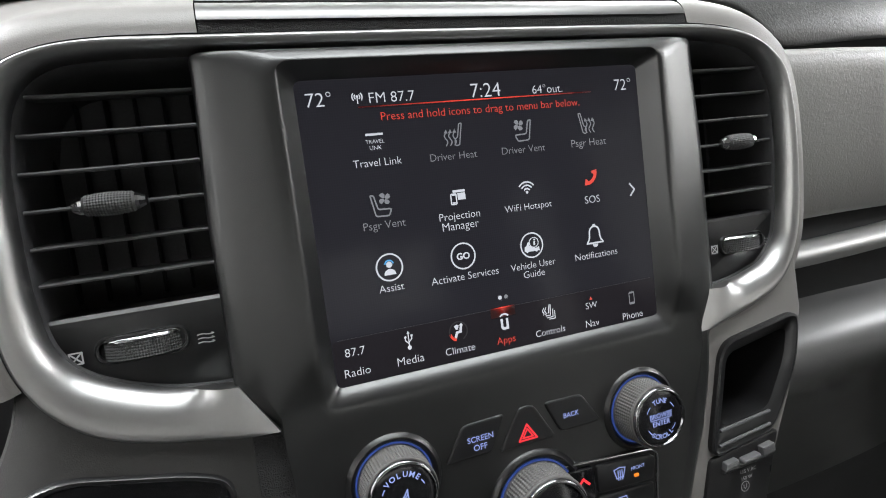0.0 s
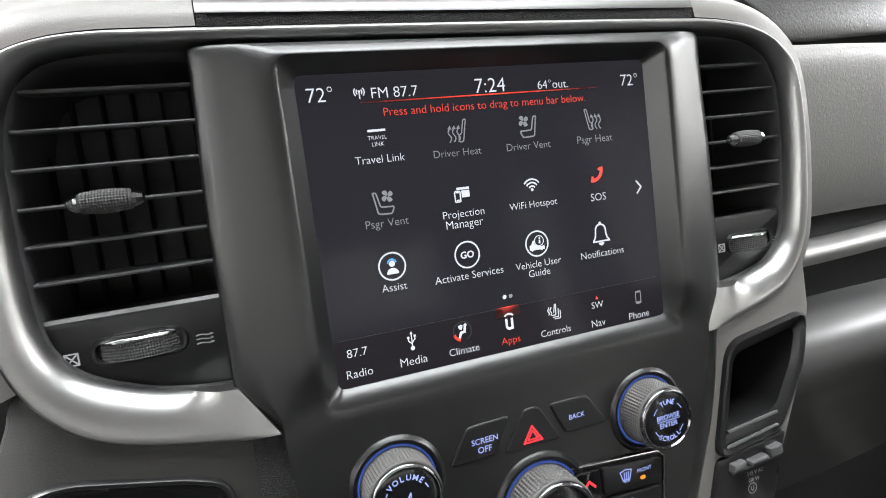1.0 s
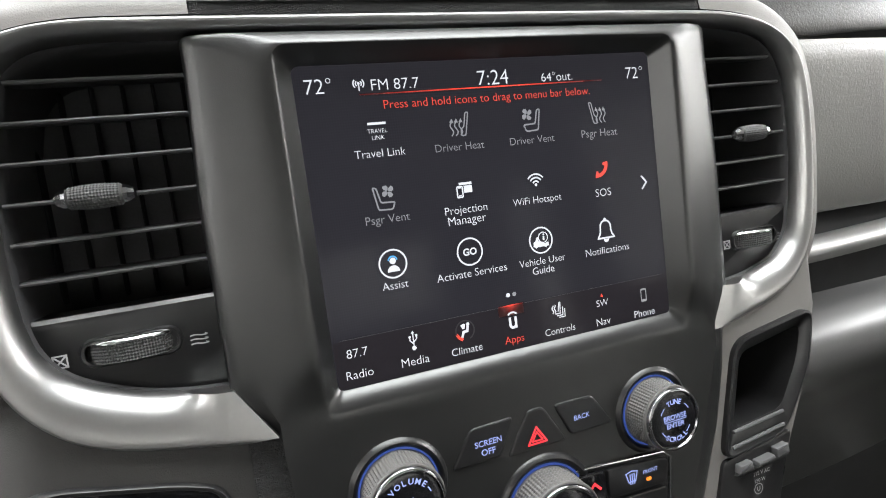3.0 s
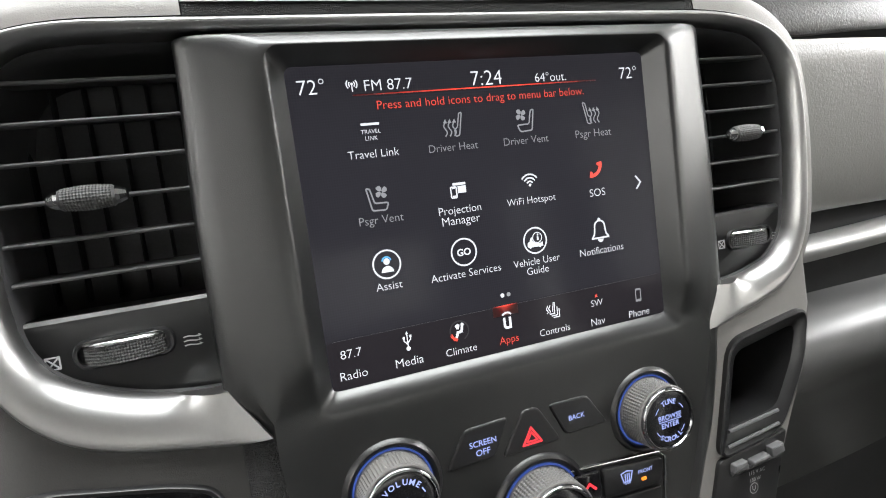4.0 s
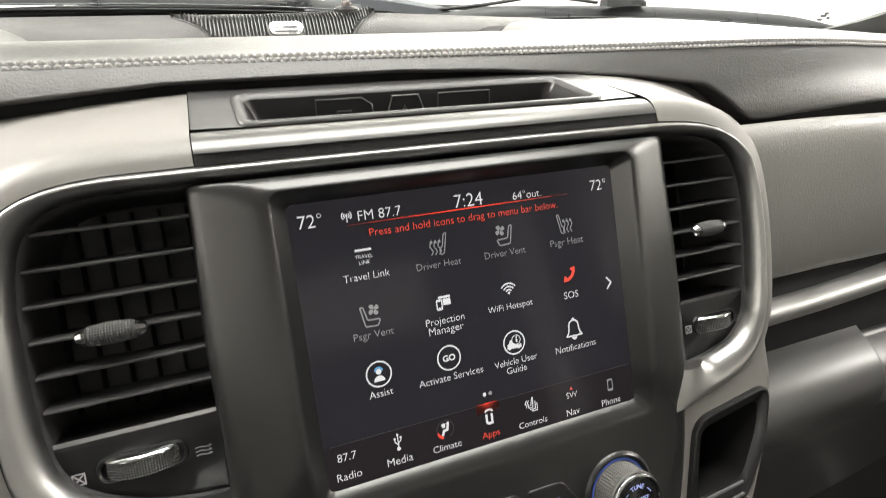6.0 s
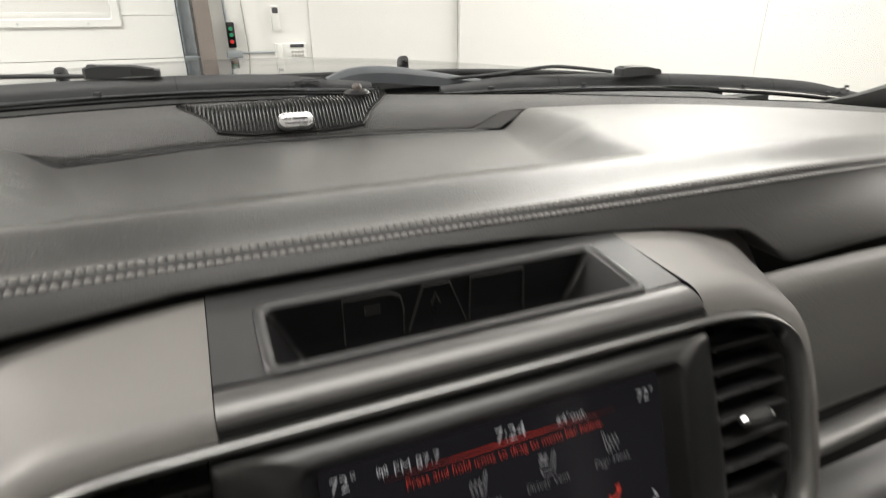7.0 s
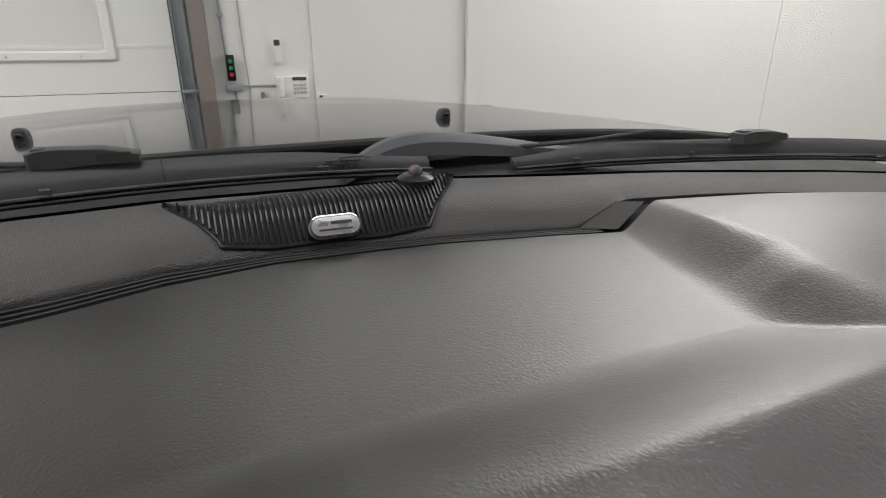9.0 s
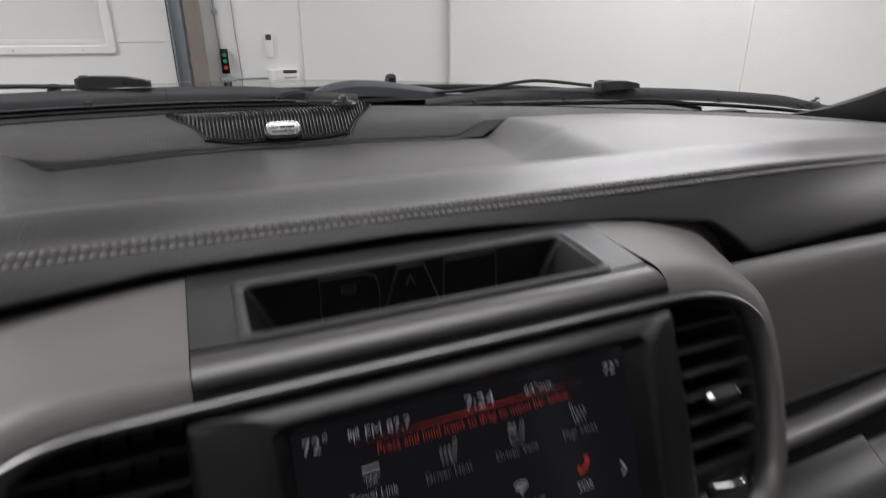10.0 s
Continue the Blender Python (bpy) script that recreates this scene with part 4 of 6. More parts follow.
INNER = [(0.125, -0.112), (0.138, -0.111), (0.152, -0.1085), (0.165, -0.104), (0.176, -0.0985), (0.184, -0.091), (0.189, -0.079), (0.191, -0.055), (0.1905, -0.02), (0.188, -0.002), (0.184, 0.009), (0.176, 0.017), (0.166, 0.0205), (0.150, 0.022), (0.130, 0.0222), (0.105, 0.0222), (0.080, 0.0222), (0.040, 0.0222), (0.0, 0.0222)]
# the passenger side is drawn tighter
OUTER_P = [(0.1075, -0.1365), (0.1215, -0.1356), (0.1451, -0.1322), (0.159, -0.128), (0.1700, -0.1235), (0.1800, -0.1155), (0.1880, -0.1035), (0.1935, -0.088), (0.1962, -0.062), (0.1968, -0.035), (0.1950, -0.012), (0.1908, 0.0035), (0.1838, 0.0120), (0.1740, 0.0190), (0.1620, 0.0238), (0.1480, 0.0268), (0.126, 0.0286), (0.080, 0.0291), (0.0, 0.0292)]
INNER_P = [(0.1205, -0.1145), (0.133, -0.1155), (0.1486, -0.1139), (0.160, -0.1110), (0.1690, -0.1082), (0.1760, -0.1030), (0.1815, -0.0960), (0.1850, -0.0870), (0.1884, -0.0600), (0.1892, -0.0350), (0.1880, -0.0130), (0.1855, -0.0030), (0.1795, 0.0080), (0.1712, 0.0144), (0.1620, 0.0180), (0.1480, 0.0205), (0.130, 0.0218), (0.080, 0.0222), (0.0, 0.0222)]


def indexed_curve(pts, per=6):
    pts = [Vector((*p, 0)) for p in pts]
    out = []
    for i in range(len(pts) - 1):
        p0, p1, p2, p3 = pts[max(i - 1, 0)], pts[i], pts[i + 1], pts[min(i + 2, len(pts) - 1)]
        for k in range(per):
            t = k / per
            out.append(0.5 * ((2 * p1) + (p2 - p0) * t + (2 * p0 - 5 * p1 + 4 * p2 - p3) * t * t + (3 * p1 - p0 - 3 * p2 + p3) * t ** 3))
    return out + [pts[-1]]


def both_sides(half, other):
    """From the left tip over the top to the right tip."""
    return [Vector((-p.x, p.y, 0)) for p in half] + [p.copy() for p in other[-2::-1]]


RING_OUT, RING_IN = both_sides(indexed_curve(OUTER), indexed_curve(OUTER_P)), both_sides(indexed_curve(INNER), indexed_curve(INNER_P))
surround = thing("surround_trim", tuple(STACK @ Vector((0, 0.03, 0))), "satin silver surround trim of the centre stack", "dashboard trim")
LIP_ROWS = ((0.0, -0.012), (0.0, -0.0028), (0.0003, -0.0012), (0.0009, 0.0003), (0.0016, 0.0011), (0.0022, 0.0013))
SECTION = ((0.15, 0.0010), (0.38, 0.0003), (0.58, -0.0010), (0.76, -0.0029), (0.89, -0.0054), (1.0, -0.0088), (1.0, -0.016))


def ring_section(width):
    """A rounded lip of constant width, then the falling face."""
    lip = 0.0022 / width
    return [(d / width, n) for d, n in LIP_ROWS] + [(lip + (1 - lip) * f, n) for f, n in SECTION]



def ring_n(p, s, n):
    """Towards its two tips the trim flattens and comes up over the bezel."""
    w = smooth01((0.150 - abs(p.x)) / 0.034) if p.y < -0.08 else 0.0
    return n if n < -0.011 else n * (1 - w) + (0.0036 - 0.0022 * s) * w


part("frame", moved(loft([[a.lerp(b, s) + Vector((0, 0, ring_n(a, s, n))) for s, n in ring_section((a - b).length)] for a, b in zip(RING_OUT, RING_IN)], closed=False, cap_first=True, cap_last=True), STACK), SILVER, surround, smooth=50)

# ---- taupe shells beside and over the surround ----
SIDE_ROWS = ((0.0004, -0.0018), (0.0045, -0.0030), (0.0095, -0.0080), (0.0180, -0.020), (0.0330, -0.035), (0.0585, -0.058), (0.0700, -0.080))
TOP_ROWS = ((0.0004, -0.0018), (0.0060, -0.0032), (0.0115, -0.0070), (0.0152, -0.0125), (0.0190, -0.021), (0.0425, -0.080))


SHELL_BACK = ((0.1235, 1.4205), (0.150, 1.4185), (0.180, 1.4155), (0.208, 1.4120), (0.232, 1.4050), (0.250, 1.3960), (0.262, 1.3830), (0.268, 1.355), (0.270, 1.32), (0.266, 1.27), (0.255, 1.235))


def shell_loops(idx, rows=18):
    """From the surround back to a fuller curve under the dash roll."""
    side, top = (curve_through([(a, b, 0) for a, b in rws[:5]], rows) for rws in (SIDE_ROWS, TOP_ROWS))
    sgn = 1 if RING_OUT[idx[0]].x > 0 else -1
    edge_in = 0.1235 if sgn > 0 else 0.1190
    ring = [RING_OUT[i] for i in (idx if sgn > 0 else idx[::-1]) if abs(RING_OUT[i].x) > 0.1245 or RING_OUT[i].y < 0]
    ring = [Vector((sgn * edge_in, 0.0290, 0))] + ring
    back = curve_through([(sgn * max(x if k else edge_in, edge_in), 0.098, z) for k, (x, z) in enumerate(SHELL_BACK)], 60)
    inv = STACK.inverted()
    run = [0.0]
    for a, b in zip(ring, ring[1:]):
        run.append(run[-1] + (a - b).length)
    loops = []
    for i, p in enumerate(ring):
        t = (ring[min(i + 1, len(ring) - 1)] - ring[max(i - 1, 0)]).normalized()
        nrm = Vector((-t.y, t.x, 0)) * sgn if i else Vector((0, 1, 0))
        w = smooth01(nrm.y * 1.05)
        fuller = 0.006 * (1 - 0.7 * w) if sgn > 0 else 0.0
        line = [p + nrm * (s.x * (1 - w) + q.x * w + fuller * smooth01(-s.y / 0.012)) + Vector((0, 0, s.y * (1 - w) + q.y * w)) for s, q in zip(side, top)]
        k = run[i] / run[-1] * 59
        a = min(int(k), 58)
        end = inv @ back[a].lerp(back[a + 1], k - a)
        start = line[-1]
        ctrl = start + (line[-1] - line[-2]).normalized() * (end - start).length * 0.45
        for f in span(0.1, 1.0, 10):
            line.append(start * (1 - f) ** 2 + ctrl * (2 * f * (1 - f)) + end * f * f)
        loops.append(line)
    return loops


n_all = len(RING_OUT)
PK = [(0.1128, -0.2125), (0.1276, -0.1472), (0.1892, -0.1386), (0.1835, -0.1715), (0.1622, -0.2075)]
STRIP = ((-0.118, 0.0), (-0.1365, 0.0050), (-0.150, 0.0063), (-0.167, 0.0091), (-0.190, 0.0151), (-0.216, 0.0249), (-0.31, 0.058))


def strip_in(v):
    """How far the taupe strip beside the pocket runs in under the unit."""
    return float(np.interp(-v, [-a for a, _ in STRIP], [b for _, b in STRIP]))

CBP = [(-0.1260, -0.250), (-0.1330, -0.1490), (-0.1480, -0.1430), (-0.1905, -0.1330), (-0.2080, -0.1370), (-0.225, -0.250)]


def inside(p, loop):
    hit = False
    for a, b in zip(loop, loop[1:] + loop[:1]):
        if (a.y > p.y) != (b.y > p.y) and p.x < (b.x - a.x) * (p.y - a.y) / (b.y - a.y) + a.x:
            hit = not hit
    return hit


left_idx = [i for i, p in enumerate(RING_OUT) if p.x <= -0.119 and i < n_all // 2 and p.y > -0.098]
right_idx = [i for i, p in enumerate(RING_OUT) if p.x >= 0.1235 and i > n_all // 2 and p.y > -0.134]
for idx, who in ((left_idx, -1), (right_idx, 1)):
    sh = thing("dash_shell", tuple(STACK @ Vector((who * 0.2, -0.05, -0.02))), "taupe plastic shell beside the silver surround", "dashboard trim", "taupe dash shells")
    part("skin", moved(loft(shell_loops(idx), closed=False), STACK), TAUPE, sh, smooth=60)
    # the lower panel under the surround
    arc = [p for p in RING_OUT if who * p.x >= (0.1180 if who > 0 else 0.1190) and p.y < -0.08]
    arc = sorted(arc, key=lambda p: abs(p.x))
    edge_x = ((-0.08, 0.1975), (-0.11, 0.199), (-0.139, 0.2015), (-0.1772, 0.1925), (-0.2212, 0.1730), (-0.31, 0.140)) if who > 0 else ((-0.08, 0.205), (-0.11, 0.215), (-0.142, 0.236), (-0.205, 0.26), (-0.30, 0.28))

    def lower(a, b, arc=arc, who=who, edge_x=edge_x):
        """a runs from the inner edge to the outer, b from the surround down."""
        k = a * (len(arc) - 1)
        i = min(int(k), len(arc) - 2)
        top = arc[i].lerp(arc[i + 1], k - i)
        v = top.y + (-0.31 - top.y) * b
        xe = float(np.interp(-v, [-e for e, _ in edge_x], [q for _, q in edge_x]))
        u_in = 0.1235 - (strip_in(v) if who > 0 else 0.0)
        u_low = u_in + (xe - u_in) * a
        keep = (1 - b) ** (9 if who > 0 else 3)
        u = abs(top.x) * keep + u_low * (1 - keep)
        return Vector((who * u, v, -0.0022 - 0.012 * a ** (22 if who > 0 else 6)))

    low_bm = grid(lower, span(0, 1, 70), span(0, 1, 60))
    cut_loop = shrink(rounded_poly(PK if who > 0 else CBP, 0.007, 5), 0.0025, 0)
    bmesh.ops.delete(low_bm, geom=[f for f in low_bm.faces if inside(f.calc_center_median(), cut_loop)], context="FACES")
    # the driver side's shade is put into the panel colour
    part("lower_panel", moved(low_bm, STACK), TAUPE if who > 0 else SHADEDTAUPE, sh, "plain lower panel", smooth=60)
    rimline = [lower(1.0, b) for b in span(0, 1, 30)]
    part("side_wall", moved(loft([[p, p + Vector((who * 0.002, 0, -0.004)), p + Vector((who * 0.006, 0, -0.03)), p + Vector((who * 0.012, 0, -0.09))] for p in rimline], closed=False), STACK), TAUPE if who > 0 else SHADEDTAUPE, sh, smooth=60)

# ---- tray on top of the stack ----
tray = thing("dash_tray", tuple(STACK @ Vector((0, 0.04, -0.04))), "dark satin dash top tray with an embossed back", "dashboard tray")
TR0, TR1 = -0.1185, 0.1225
front = curve_through([(0, 0.0292, -0.0018), (0, 0.0318, -0.0021), (0, 0.0342, -0.0026)], 6)
rollrow = curve_through([(0, 0.0342, -0.0018), (0, 0.0366, -0.0026), (0, 0.0400, -0.0050), (0, 0.0430, -0.0090), (0, 0.0444, -0.0125), (0, 0.0452, -0.016)], 12)


part("mesh_strip", moved(grid(lambda u, k: Vector((u, front[int(k)].y, front[int(k)].z)), span(TR0, TR1, 40), range(6)), STACK), material("woven_mesh", (0.012, 0.012, 0.012), 0.5, 0, 0.3, 60, 1.0, 2600, "voronoi", specular=0.15), tray, "black woven mesh strip", smooth=60)
part("front_bar", moved(grid(lambda u, k: Vector((u, rollrow[int(k)].y, rollrow[int(k)].z)), span(TR0, TR1, 40), range(12)), STACK), ROLL, tray, "satin grey metal bar", smooth=60)


def top_at(x, y, dz=0.0):
    """The sloping upper face, in world metres."""
    return Vector((x, y, 1.4128 + (y - 0.0255) * 0.118 + dz))


# the plate with its opening, in rings from the opening outwards
LIP = (-0.0975, 0.0985, 0.0300, 0.0815)
def tray_loop(grow, dz, r):
    return [top_at(p.x, p.y, dz) for p in rrect(LIP[0] - grow, LIP[1] + grow, LIP[2] - grow, LIP[3] + grow, r, seg=6)]


outer_ring = []
for p in rrect(LIP[0], LIP[1], LIP[2], LIP[3], 0.006, seg=6):
    q = Vector((p.x - 0.0005, p.y - 0.0557, 0))
    k = max(abs(q.x) / 0.1205, abs(q.y) / 0.0385)
    outer_ring.append(top_at(0.002 + q.x / k, 0.0645 + q.y / k, 0))
part("top_plate", loft([outer_ring, tray_loop(0.0012, 0.0, 0.007)]), TRAYTOP, tray, "dark satin upper plate", smooth=40)
part("lip", loft([tray_loop(0.0012, -0.0002, 0.007), tray_loop(0.0008, 0.0012, 0.0065), tray_loop(-0.0006, 0.0018, 0.006), tray_loop(-0.003, 0.0014, 0.005), tray_loop(-0.0045, -0.0008, 0.0045)]), TRAYTOP, tray, "raised rounded lip", smooth=60)


def well(x0, x1, y0, y1, z, r=0.004):
    return [Vector((p.x, p.y, z)) for p in rrect(x0, x1, y0, y1, r, seg=6)]


part("well", loft([tray_loop(-0.0045, -0.0008, 0.0045), well(-0.083, 0.084, 0.0385, 0.0775, 1.396), well(-0.077, 0.078, 0.042, 0.077, 1.384), well(-0.074, 0.075, 0.045, 0.0745, 1.3815)], cap_last=True), PANEL, tray, "black moulded well", smooth=50)
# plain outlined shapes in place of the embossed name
def back_wall(x, t):
    return Vector((x, 0.0776 - 0.0004 * t, 1.390 + 0.0258 * t))


for shape in ([(-0.0555, 0.0), (-0.0555, 1.0), (-0.030, 1.0), (-0.0245, 0.86), (-0.0230, 0.6), (-0.0230, 0.0)], [(-0.0200, 0.0), (-0.0120, 1.0), (0.0035, 1.0), (0.0140, 0.0)], [(0.0160, 0.0), (0.0160, 1.0), (0.0495, 1.0), (0.0510, 0.0)],
              [(-0.0440, 0.62), (-0.0440, 0.74), (-0.0360, 0.74), (-0.0360, 0.62), (-0.0440, 0.62)], [(-0.0070, 0.55), (-0.0045, 0.78), (-0.0020, 0.55)]):
    part("embossed_outline", tube([back_wall(x, t) + Vector((0, -0.0006, 0)) for x, t in shape], 0.0005, 6), ROLL, tray)

# ---- infotainment unit ----
unit = thing("infotainment_unit", tuple(STACK @ Vector((0, -0.14, 0))), "black infotainment unit with lit touch screen and control knobs", "infotainment")
LOOPS = ((0.0858, 0.0085, -0.1225, 0.003, -0.0002), (0.0864, 0.0090, -0.1230, 0.0032, 0.0006), (0.0915, 0.0128, -0.1288, 0.0042, 0.0070), (0.0925, 0.0139, -0.1301, 0.005, 0.0085), (0.0935, 0.0146, -0.1316, 0.006, 0.0092),
         (0.0953, 0.0151, -0.1336, 0.007, 0.0092), (0.0990, 0.0163, -0.1372, 0.008, 0.0083), (0.1040, 0.0184, -0.1425, 0.008, 0.0066), (0.1090, 0.0203, -0.1485, 0.006, 0.0048), (0.1140, 0.0209, -0.290, 0.005, 0.0030), (0.1190, 0.0212, -0.300, 0.0045, 0.0013), (0.1228, 0.0214, -0.304, 0.004, -0.0006), (0.1240, 0.0216, -0.305, 0.003, -0.0030), (0.1242, 0.0219, -0.306, 0.003, -0.0200))


def bezel_loop(w, hi, lo, r, n):
    """A rounded rectangle with slightly bowed sides, drawn in below beside the strips."""
    src, out = rrect(-w, w, lo, hi, r, n, 6), []
    for p, q in zip(src, src[1:] + src[:1]):
        out.append(p)
        if abs(p.y - q.y) > 0.05:
            down = p.y > q.y
            a, b = (p, q) if down else (q, p)
            run = [a.y + (lo + (0.02 if lo > -0.2 else 0.1715 + 0.01) - a.y) * f / 0.75 if f <= 0.75 else None for f in (k / 70 for k in range(1, 70))]
            knee = [y for y in run if y is not None][-1]
            ys = [y if y is not None else knee + (b.y - knee) * (k - len([1 for v in run if v is not None])) / (70 - len([1 for v in run if v is not None])) for k, y in enumerate(run, 1)]
            out += [Vector((p.x, y, n)) for y in (ys if down else ys[::-1])]
    far = smooth01((w - 0.094) / 0.028)
    for p in out:
        p.z -= max(0.0, n - 0.0045) * 0.85 * smooth01((-0.105 - p.y) / 0.022)
        side = 1 if p.x > 0 else -1
        if abs(p.x) > 0.05:
            p.x += side * 0.0026 * far * smooth01((0.018 - p.y) / 0.07)
            if lo < -0.2:
                p.x -= side * (strip_in(p.y) * 0.92 + 0.0 if side > 0 else 0.0165 * min(max((-0.1165 - p.y) / 0.02, 0.0), 1.0))
    return out


part("bezel", moved(loft([bezel_loop(*row) for row in LOOPS]), STACK), BEZEL, unit, "soft black screen bezel", smooth=38)
part("textured_strip", moved(slab([Vector(p) for p in ((-0.1232, -0.31, 0), (-0.1030, -0.31, 0), (-0.1030, -0.1330, 0), (-0.1232, -0.1338, 0))], -0.006, -0.0012, 0.0004), STACK), material("fine_textured_black", (0.016, 0.016, 0.016), 0.55, 0, 0.2, 60, 1.0, 1500, "voronoi"), unit, "finely textured black strip", smooth=0)
display = part("display", moved(loft([rrect(-0.0862, 0.0862, -0.1229, 0.0089, 0.003, -0.0001)], cap_last=True), STACK), SCREEN, unit, "dark lit touch display", smooth=0)
BAR_V = -0.1017
part("menu_bar", moved(loft([[Vector((-0.0855, -0.1222, 0.0001)), Vector((0.0855, -0.1222, 0.0001)), Vector((0.0855, BAR_V - 0.0005, 0.0001)), Vector((-0.0855, BAR_V - 0.0005, 0.0001))]], cap_last=True), STACK), BARMAT, display, smooth=0)
part("menu_line", moved(block(-0.083, 0.083, BAR_V - 0.00035, BAR_V - 0.00015, 0.0, 0.0002), STACK), UIDIM, display, smooth=0)

WORDS = [("72°", -0.0764, 0.0005, 0.0106, UIWHITE), ("FM 87.7", -0.0446, -0.0001, 0.0205, UIWHITE), ("7:24", 0.0004, 0.0003, 0.0150, UIWHITE), ("64°out.", 0.033, -0.0008, 0.0165, UIWHITE), ("72°", 0.0766, -0.001, 0.0100, UIWHITE),
         ("Press and hold icons to drag to menu bar below.", -0.0003, -0.0088, 0.1007, UIRED), ("TRAVEL", -0.0548, -0.0186, 0.0083, UIWHITE), ("LINK", -0.0548, -0.0213, 0.0053, UIWHITE),
         ("Travel Link", -0.0548, -0.0276, 0.0217, UIWHITE), ("Driver Heat", -0.0191, -0.0282, 0.0230, UIGREY), ("Driver Vent", 0.0168, -0.0284, 0.0231, UIGREY), ("Psgr Heat", 0.0534, -0.0288, 0.0203, UIGREY),
         ("Psgr Vent", -0.0554, -0.0554, 0.0191, UIGREY), ("Projection", -0.0198, -0.0559, 0.0201, UIWHITE), ("Manager", -0.0199, -0.0605, 0.0180, UIWHITE), ("WiFi Hotspot", 0.016, -0.0562, 0.0255, UIWHITE), ("SOS", 0.0522, -0.0566, 0.0088, UIWHITE),
         ("Assist", -0.0561, -0.0829, 0.0114, UIWHITE), ("Activate Services", -0.0205, -0.0836, 0.0338, UIWHITE), ("Vehicle User", 0.0152, -0.084, 0.0245, UIWHITE), ("Guide", 0.0151, -0.0883, 0.0115, UIWHITE), ("Notifications", 0.0515, -0.0845, 0.0252, UIWHITE),
         ("Radio", -0.0762, -0.1168, 0.0114, UIWHITE), ("87.7", -0.0762, -0.1078, 0.0088, UIWHITE), ("Media", -0.0518, -0.1168, 0.0125, UIWHITE), ("Climate", -0.0276, -0.1172, 0.0148, UIWHITE), ("Apps", -0.0038, -0.118, 0.0098, UIRED),
         ("Controls", 0.0206, -0.1182, 0.0165, UIWHITE), ("SW", 0.0454, -0.1098, 0.0068, UIWHITE), ("Nav", 0.0451, -0.119, 0.0080, UIWHITE), ("Phone", 0.0699, -0.1195, 0.0125, UIWHITE)]
for body, u, v, w, mat in WORDS:
    part("text_line", moved(text_mesh(body, w, bold=-0.009), at_stack(u, v, 0.0004)), mat, display, smooth=0)


def ribbon(strokes, width, filled=()):
    """Flat icon lines: polylines drawn as thin strips, and filled polygons."""
    bm = bmesh.new()
    for line in strokes:
        pts = [Vector((*p, 0)) for p in line]
        for a, b in zip(pts, pts[1:]):
            d = (b - a).normalized()
            s = Vector((-d.y, d.x, 0)) * width / 2
            e = d * width * 0.4
            bm.faces.new([bm.verts.new(q) for q in (a - s - e, b - s + e, b + s + e, a + s - e)])
    for poly in filled:
        bm.faces.new([bm.verts.new((*p, 0)) for p in poly])
    return bm


def arc(cx, cy, r, a0, a1, n=20, ry=None):
    return [(cx + r * math.cos(radians(a0 + (a1 - a0) * k / n)), cy + (ry or r) * math.sin(radians(a0 + (a1 - a0) * k / n))) for k in range(n + 1)]


def icon(u, v, strokes, width, mat, filled=(), n=0.0004):
    return part("icon", moved(ribbon(strokes, width, filled), at_stack(u, v, n)), mat, display, smooth=0)


MM = 0.001


def mm(*pts):
    return [(x * MM, y * MM) for x, y in pts]


def closed(loop):
    return [(p.x, p.y) for p in loop] + [(loop[0].x, loop[0].y)]


seat = closed(rounded_poly(mm((4.7, 5.4), (3.2, 5.1), (1.8, -1.0), (-4.2, -1.2), (-2.9, -4.2), (3.1, -3.9)), 0.0010))
mirror_seat = [(-x, y) for x, y in seat]


def blade(a):
    """One blade of the fan sign: a narrow root that swells to a slanted tip."""
    c, d = math.cos(radians(a)), math.sin(radians(a))
    return [(0.001 * (x * c - y * d), 0.001 * (x * d + y * c)) for x, y in ((0.3, -0.3), (1.2, -1.1), (2.3, -1.1), (2.9, -0.1), (2.6, 0.9), (1.5, 0.9), (0.5, 0.4))]


fan = [blade(a) for a in (35, 125, 215, 305)]
heat, tips = [], []
for x in (-3.6, -1.5, 0.6):
    heat.append([(0.001 * (x + 0.1 * t + 0.75 * math.sin(t * 1.35)), 0.001 * (-4.2 + 1.25 * t)) for t in span(0, 4.6, 12)])
    ex, ey = (q * 1000 for q in heat[-1][-1])
    tips.append(mm((ex - 1.0, ey - 0.1), (ex + 0.9, ey - 0.3), (ex + 0.2, ey + 1.5)))
back = closed(rounded_poly(mm((4.9, 5.4), (3.6, 5.2), (2.3, -0.8), (0.9, -1.6), (0.9, -4.6), (2.9, -4.4)), 0.0009))
icon(-0.0186, -0.0192, [back, *heat], 0.00055, UIGREY, tips)
icon(0.0172, -0.0203, [seat], 0.00065, UIGREY)
icon(0.0152, -0.0170, [], 0.0006, UIGREY, fan)
icon(0.0536, -0.0192, [[(-x, y) for x, y in w] for w in (back, *heat)], 0.00055, UIGREY, [[(-x, y) for x, y in w][::-1] for w in tips])
icon(-0.0556, -0.0470, [mirror_seat], 0.00065, UIGREY)
icon(-0.0540, -0.0436, [], 0.0006, UIGREY, fan)
icon(-0.0548, -0.0156, [], 0.0006, UIWHITE, [mm((-3.9, -0.5), (3.9, -0.5), (3.9, 0.5), (-3.9, 0.5))])
